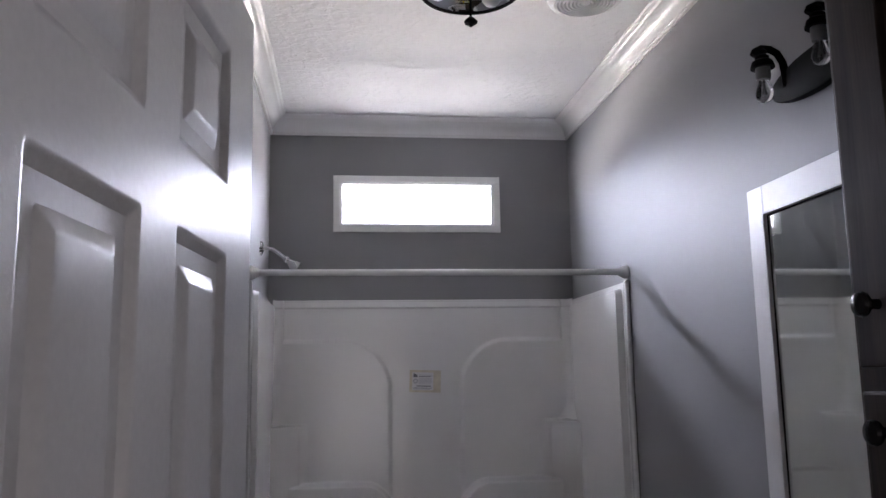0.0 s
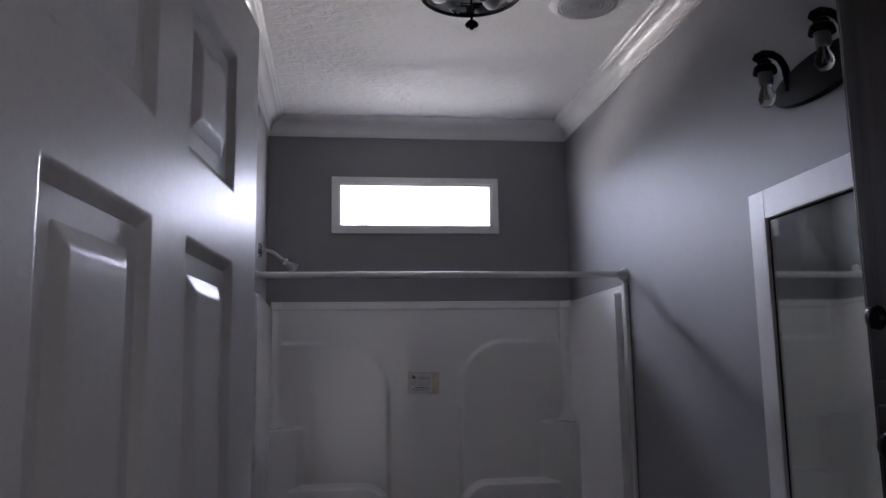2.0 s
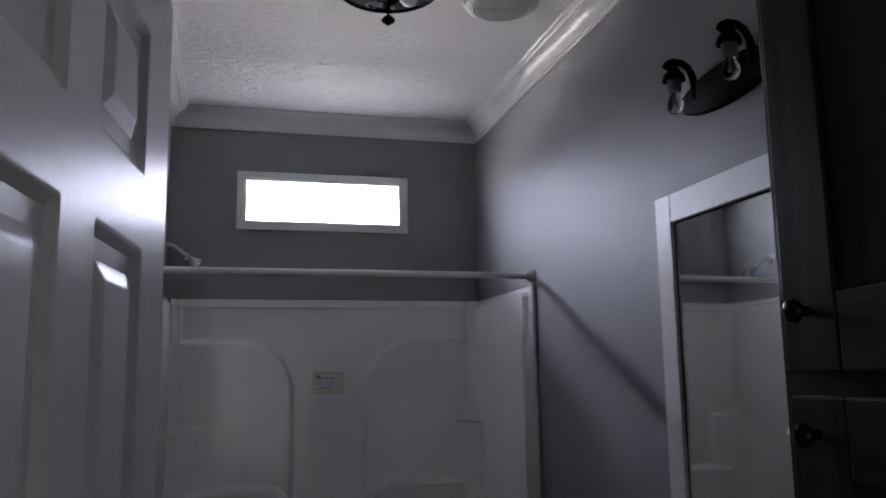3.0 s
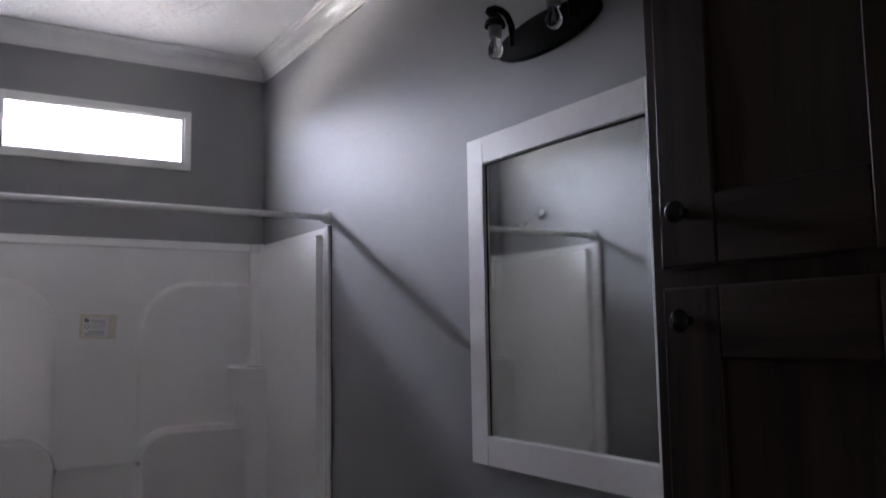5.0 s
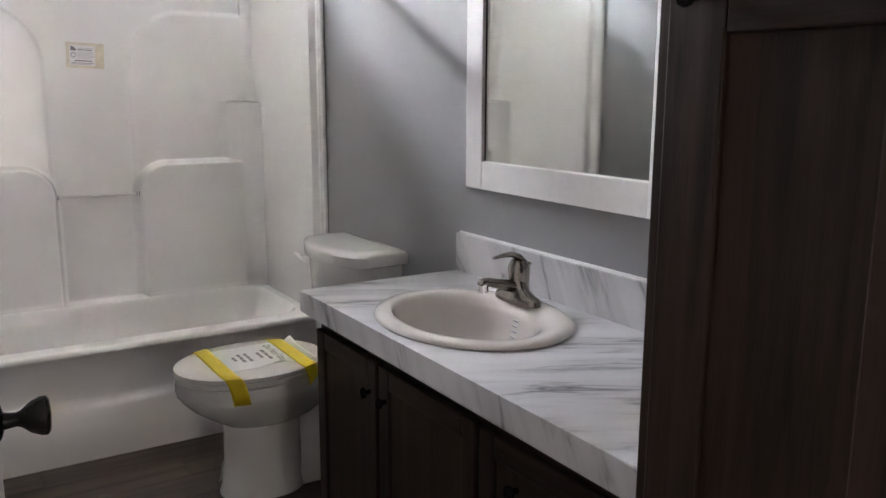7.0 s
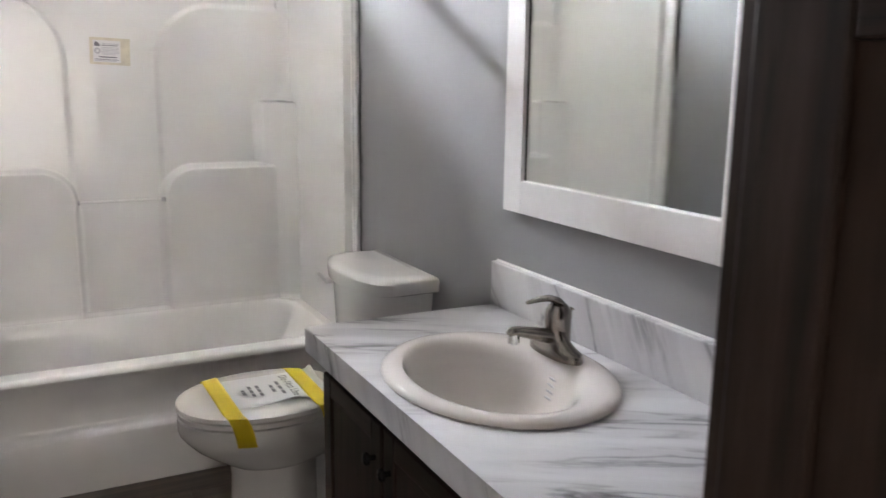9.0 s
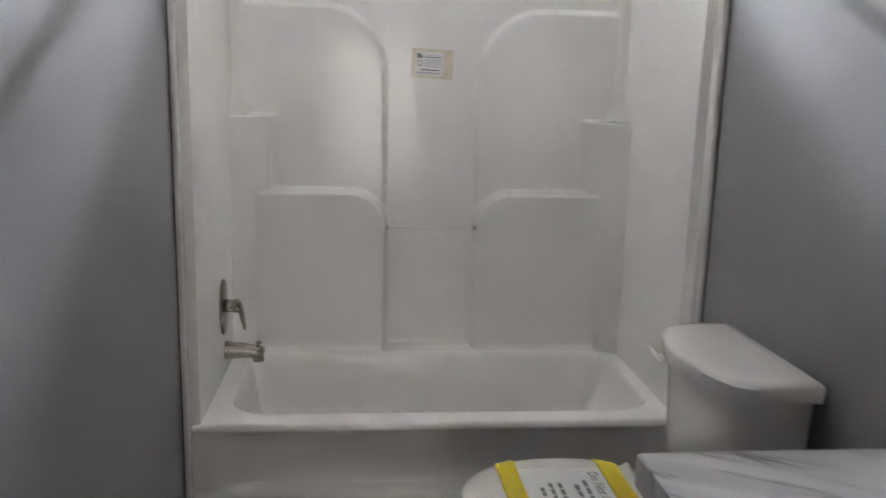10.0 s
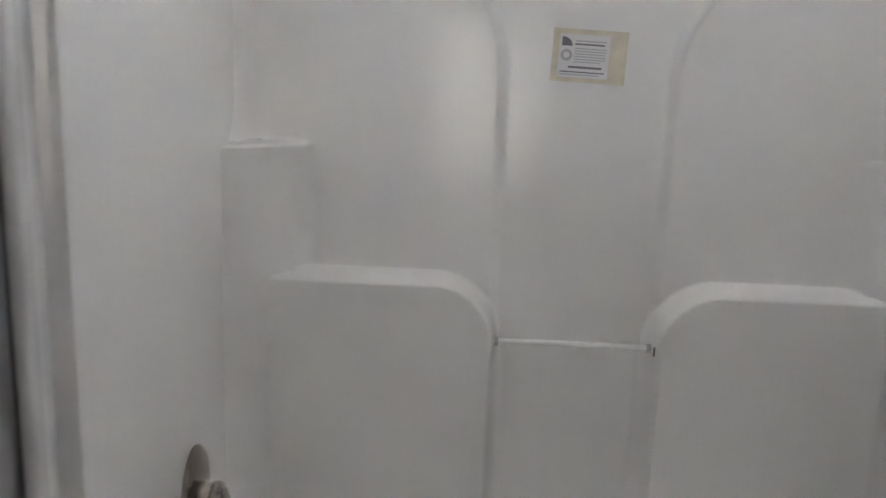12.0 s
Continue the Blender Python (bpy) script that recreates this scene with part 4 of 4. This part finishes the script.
part("finial", lathe(bmesh.new(), [(0.006, -0.130), (0.014, -0.136), (0.021, -0.144), (0.019, -0.150), (0.008, -0.154), (0.006, -0.160), (0.0, -0.162)], None, 20), BRONZE, cl, smooth=True)

ve = thing("exhaust_vent", "round white ceiling exhaust vent with ring slats", "vent", at=(1.110, -1.360, TOP))
part("housing", lathe(bmesh.new(), [(0.122, -0.0005), (0.124, -0.012), (0.118, -0.030), (0.100, -0.038), (0.097, -0.036), (0.097, -0.014), (0.0, -0.014)], None, 56, (False, True)), PLASTIC, ve, smooth=True)
for r in (0.022, 0.034, 0.046, 0.058, 0.070, 0.082, 0.0935):
    part("ring_slat", lathe(bmesh.new(), [(r - 0.0030, -0.020), (r + 0.0022, -0.020), (r + 0.0036, -0.040), (r - 0.0016, -0.041), (r - 0.0030, -0.020)], None, 48, (False, False)), PLASTIC, ve)
part("hub", lathe(bmesh.new(), [(0.014, -0.014), (0.014, -0.040), (0.0, -0.042)], None, 24), PLASTIC, ve, smooth=True)
for a in range(0, 360, 60):
    bm = bmesh.new()
    box(bm, 0.012, 0.098, -0.0015, 0.0015, -0.026, -0.020)
    sp2 = part("spoke", bm, PLASTIC, ve)
    sp2.rotation_euler = (0, 0, radians(a))

# ---- tall dark cabinet beside the doorway ----
TX, TY0, TY1, TZ = 0.880, -2.940, -3.325, 2.14
tw = thing("linen_cabinet", "tall dark espresso linen cabinet with two panelled doors", "cabinet", at=(1.15, -3.14, 0))
ox, oy = 1.15, -3.14
part("body", box(bmesh.new(), TX - ox, W - 0.0005 - ox, TY1 - oy, TY0 - oy, 0.09, TZ, 0.003), ESPRESSO, tw)
part("toe_kick", box(bmesh.new(), TX + 0.07 - ox, W - 0.0005 - ox, TY1 - oy, TY0 - oy, 0.0005, 0.09), ESPRESSO_H, tw)
part("top_moulding", box(bmesh.new(), TX - 0.02 - ox, W - 0.0005 - ox, TY1 - oy, TY0 + 0.02 - oy, TZ, TZ + 0.04, 0.008, 3), ESPRESSO_H, tw)
for z0, z1, kz in ((1.428, 2.10, 1.490), (0.115, 1.405, 1.367)):
    d = panel_door(tw, TX - 0.020, ox, oy, -2.972, TY1 + 0.014, z0, z1, 0.080)
    knob(d, TX - 0.020 - ox, -3.012 - oy, kz, 0.76)

# ---- six-panel door, swung in along the left wall ----
hx, hy, lx, ly = 0.0505, -3.280, 0.150, -2.3725
ang = math.atan2(ly - hy, lx - hx)
DW, DT, DHH = 0.913, 0.035, 2.030
door = tagged(new("door_1"), "white six-panel interior door standing open along the wall", "door", kind="structure")
door.matrix_world = Matrix.Translation((hx, hy, 0.010)) @ pose(0, 0, 0, 0, 0, math.degrees(ang))
PAN = []
for u0, u1 in ((0.156, 0.403), (0.523, 0.757)):
    PAN += [(u0, u1, 0.235, 0.76), (u0, u1, 0.92, 1.600), (u0, u1, 1.706, 1.920)]
def inset(u, z):
    """Depth of the pressed panels below the door's face."""
    d = 0.0
    for a, b, c, e in PAN:
        s = min(u - a, b - u, z - c, e - z)
        if s > 0:
            d = 0.0155 * min(1.0, s / 0.023) - 0.0140 * min(1.0, max(0.0, s - 0.027) / 0.034)
    return d
# columns and rows fine at the panel edges
def stations(total, marks, step, fine):
    v = {0.0, total}
    for a in marks:
        for k in range(-1, 17):
            v.add(round(a + fine * k, 5))
            v.add(round(a - fine * k, 5))
    k = 0.0
    while k < total:
        v.add(round(k, 5))
        k += step
    out = sorted(x for x in v if 0 <= x <= total)
    return [x for i, x in enumerate(out) if i == 0 or x - out[i - 1] > 0.0015]
us = stations(DW, sorted({q for p in PAN for q in p[:2]}), 0.05, 0.004)
zs = stations(DHH, sorted({q for p in PAN for q in p[2:]}), 0.10, 0.004)
for face, name in ((-1, "front_face"), (1, "rear_face")):
    bm = bmesh.new()
    vs = [[bm.verts.new((u, (-DT if face < 0 else 0.0) + inset(u, z) * (-face), z)) for z in zs] for u in us]
    for i in range(len(us) - 1):
        for j in range(len(zs) - 1):
            bm.faces.new((vs[i][j], vs[i + 1][j], vs[i + 1][j + 1], vs[i][j + 1]))
    part(name, bm, DOORPAINT, door, smooth=True)
bm = bmesh.new()
box(bm, 0.0006, DW - 0.0006, -DT + 0.0100, -0.0100, 0.0006, DHH - 0.0006)
part("core", bm, DOORPAINT, door)
bm = bmesh.new()
for q in ((0, 0.0006, 0, DHH), (DW - 0.0006, DW, 0, DHH), (0, DW, 0, 0.0006), (0, DW, DHH - 0.0006, DHH)):
    box(bm, q[0], q[1], -DT, 0.0, q[2], q[3])
part("edges", bm, DOORPAINT, door)
kp = [(0.026, 0.0), (0.028, 0.004), (0.024, 0.009), (0.012, 0.013), (0.010, 0.028), (0.012, 0.034), (0.022, 0.046), (0.027, 0.058), (0.0275, 0.066), (0.022, 0.070), (0.0, 0.072)]
for s, yy in ((90, -DT), (-90, 0.0)):
    part("door_knob", lathe(bmesh.new(), kp if s == 90 else [(r, h * 0.5) for r, h in kp], pose(DW - 0.062, yy, 0.812, s, 0, 0), 28), BLACK, door, "black round door knob", smooth=True)

# ---- floor planks, last ----
rows_y = []
y = -0.735
i = 0
while y > FRONT:
    y2 = max(FRONT, y - 0.152)
    cut = 0.35 + (i * 0.43) % 0.85
    segs = [(0.001, cut), (cut, W - 0.001)]
    for a, b in segs:
        rows_y.append((a, b, y2, y))
    y = y2
    i += 1
for a, b, c, d in rows_y:
    bm = bmesh.new()
    g = 0.0004
    lo = [bm.verts.new(p) for p in ((a + g - (a + b) / 2, c + g - (c + d) / 2, -0.0035), (b - g - (a + b) / 2, c + g - (c + d) / 2, -0.0035), (b - g - (a + b) / 2, d - g - (c + d) / 2, -0.0035), (a + g - (a + b) / 2, d - g - (c + d) / 2, -0.0035))]
    e = 0.0007
    hi = [bm.verts.new(p) for p in ((a + g + e - (a + b) / 2, c + g + e - (c + d) / 2, 0.0), (b - g - e - (a + b) / 2, c + g + e - (c + d) / 2, 0.0), (b - g - e - (a + b) / 2, d - g - e - (c + d) / 2, 0.0), (a + g + e - (a + b) / 2, d - g - e - (c + d) / 2, 0.0))]
    bm.faces.new(hi)
    for k in range(4):
        bm.faces.new((lo[k], lo[(k + 1) % 4], hi[(k + 1) % 4], hi[k]))
    p = part("plank", bm, PLANK, floor)
    p.location = ((a + b) / 2, (c + d) / 2, 0.0)
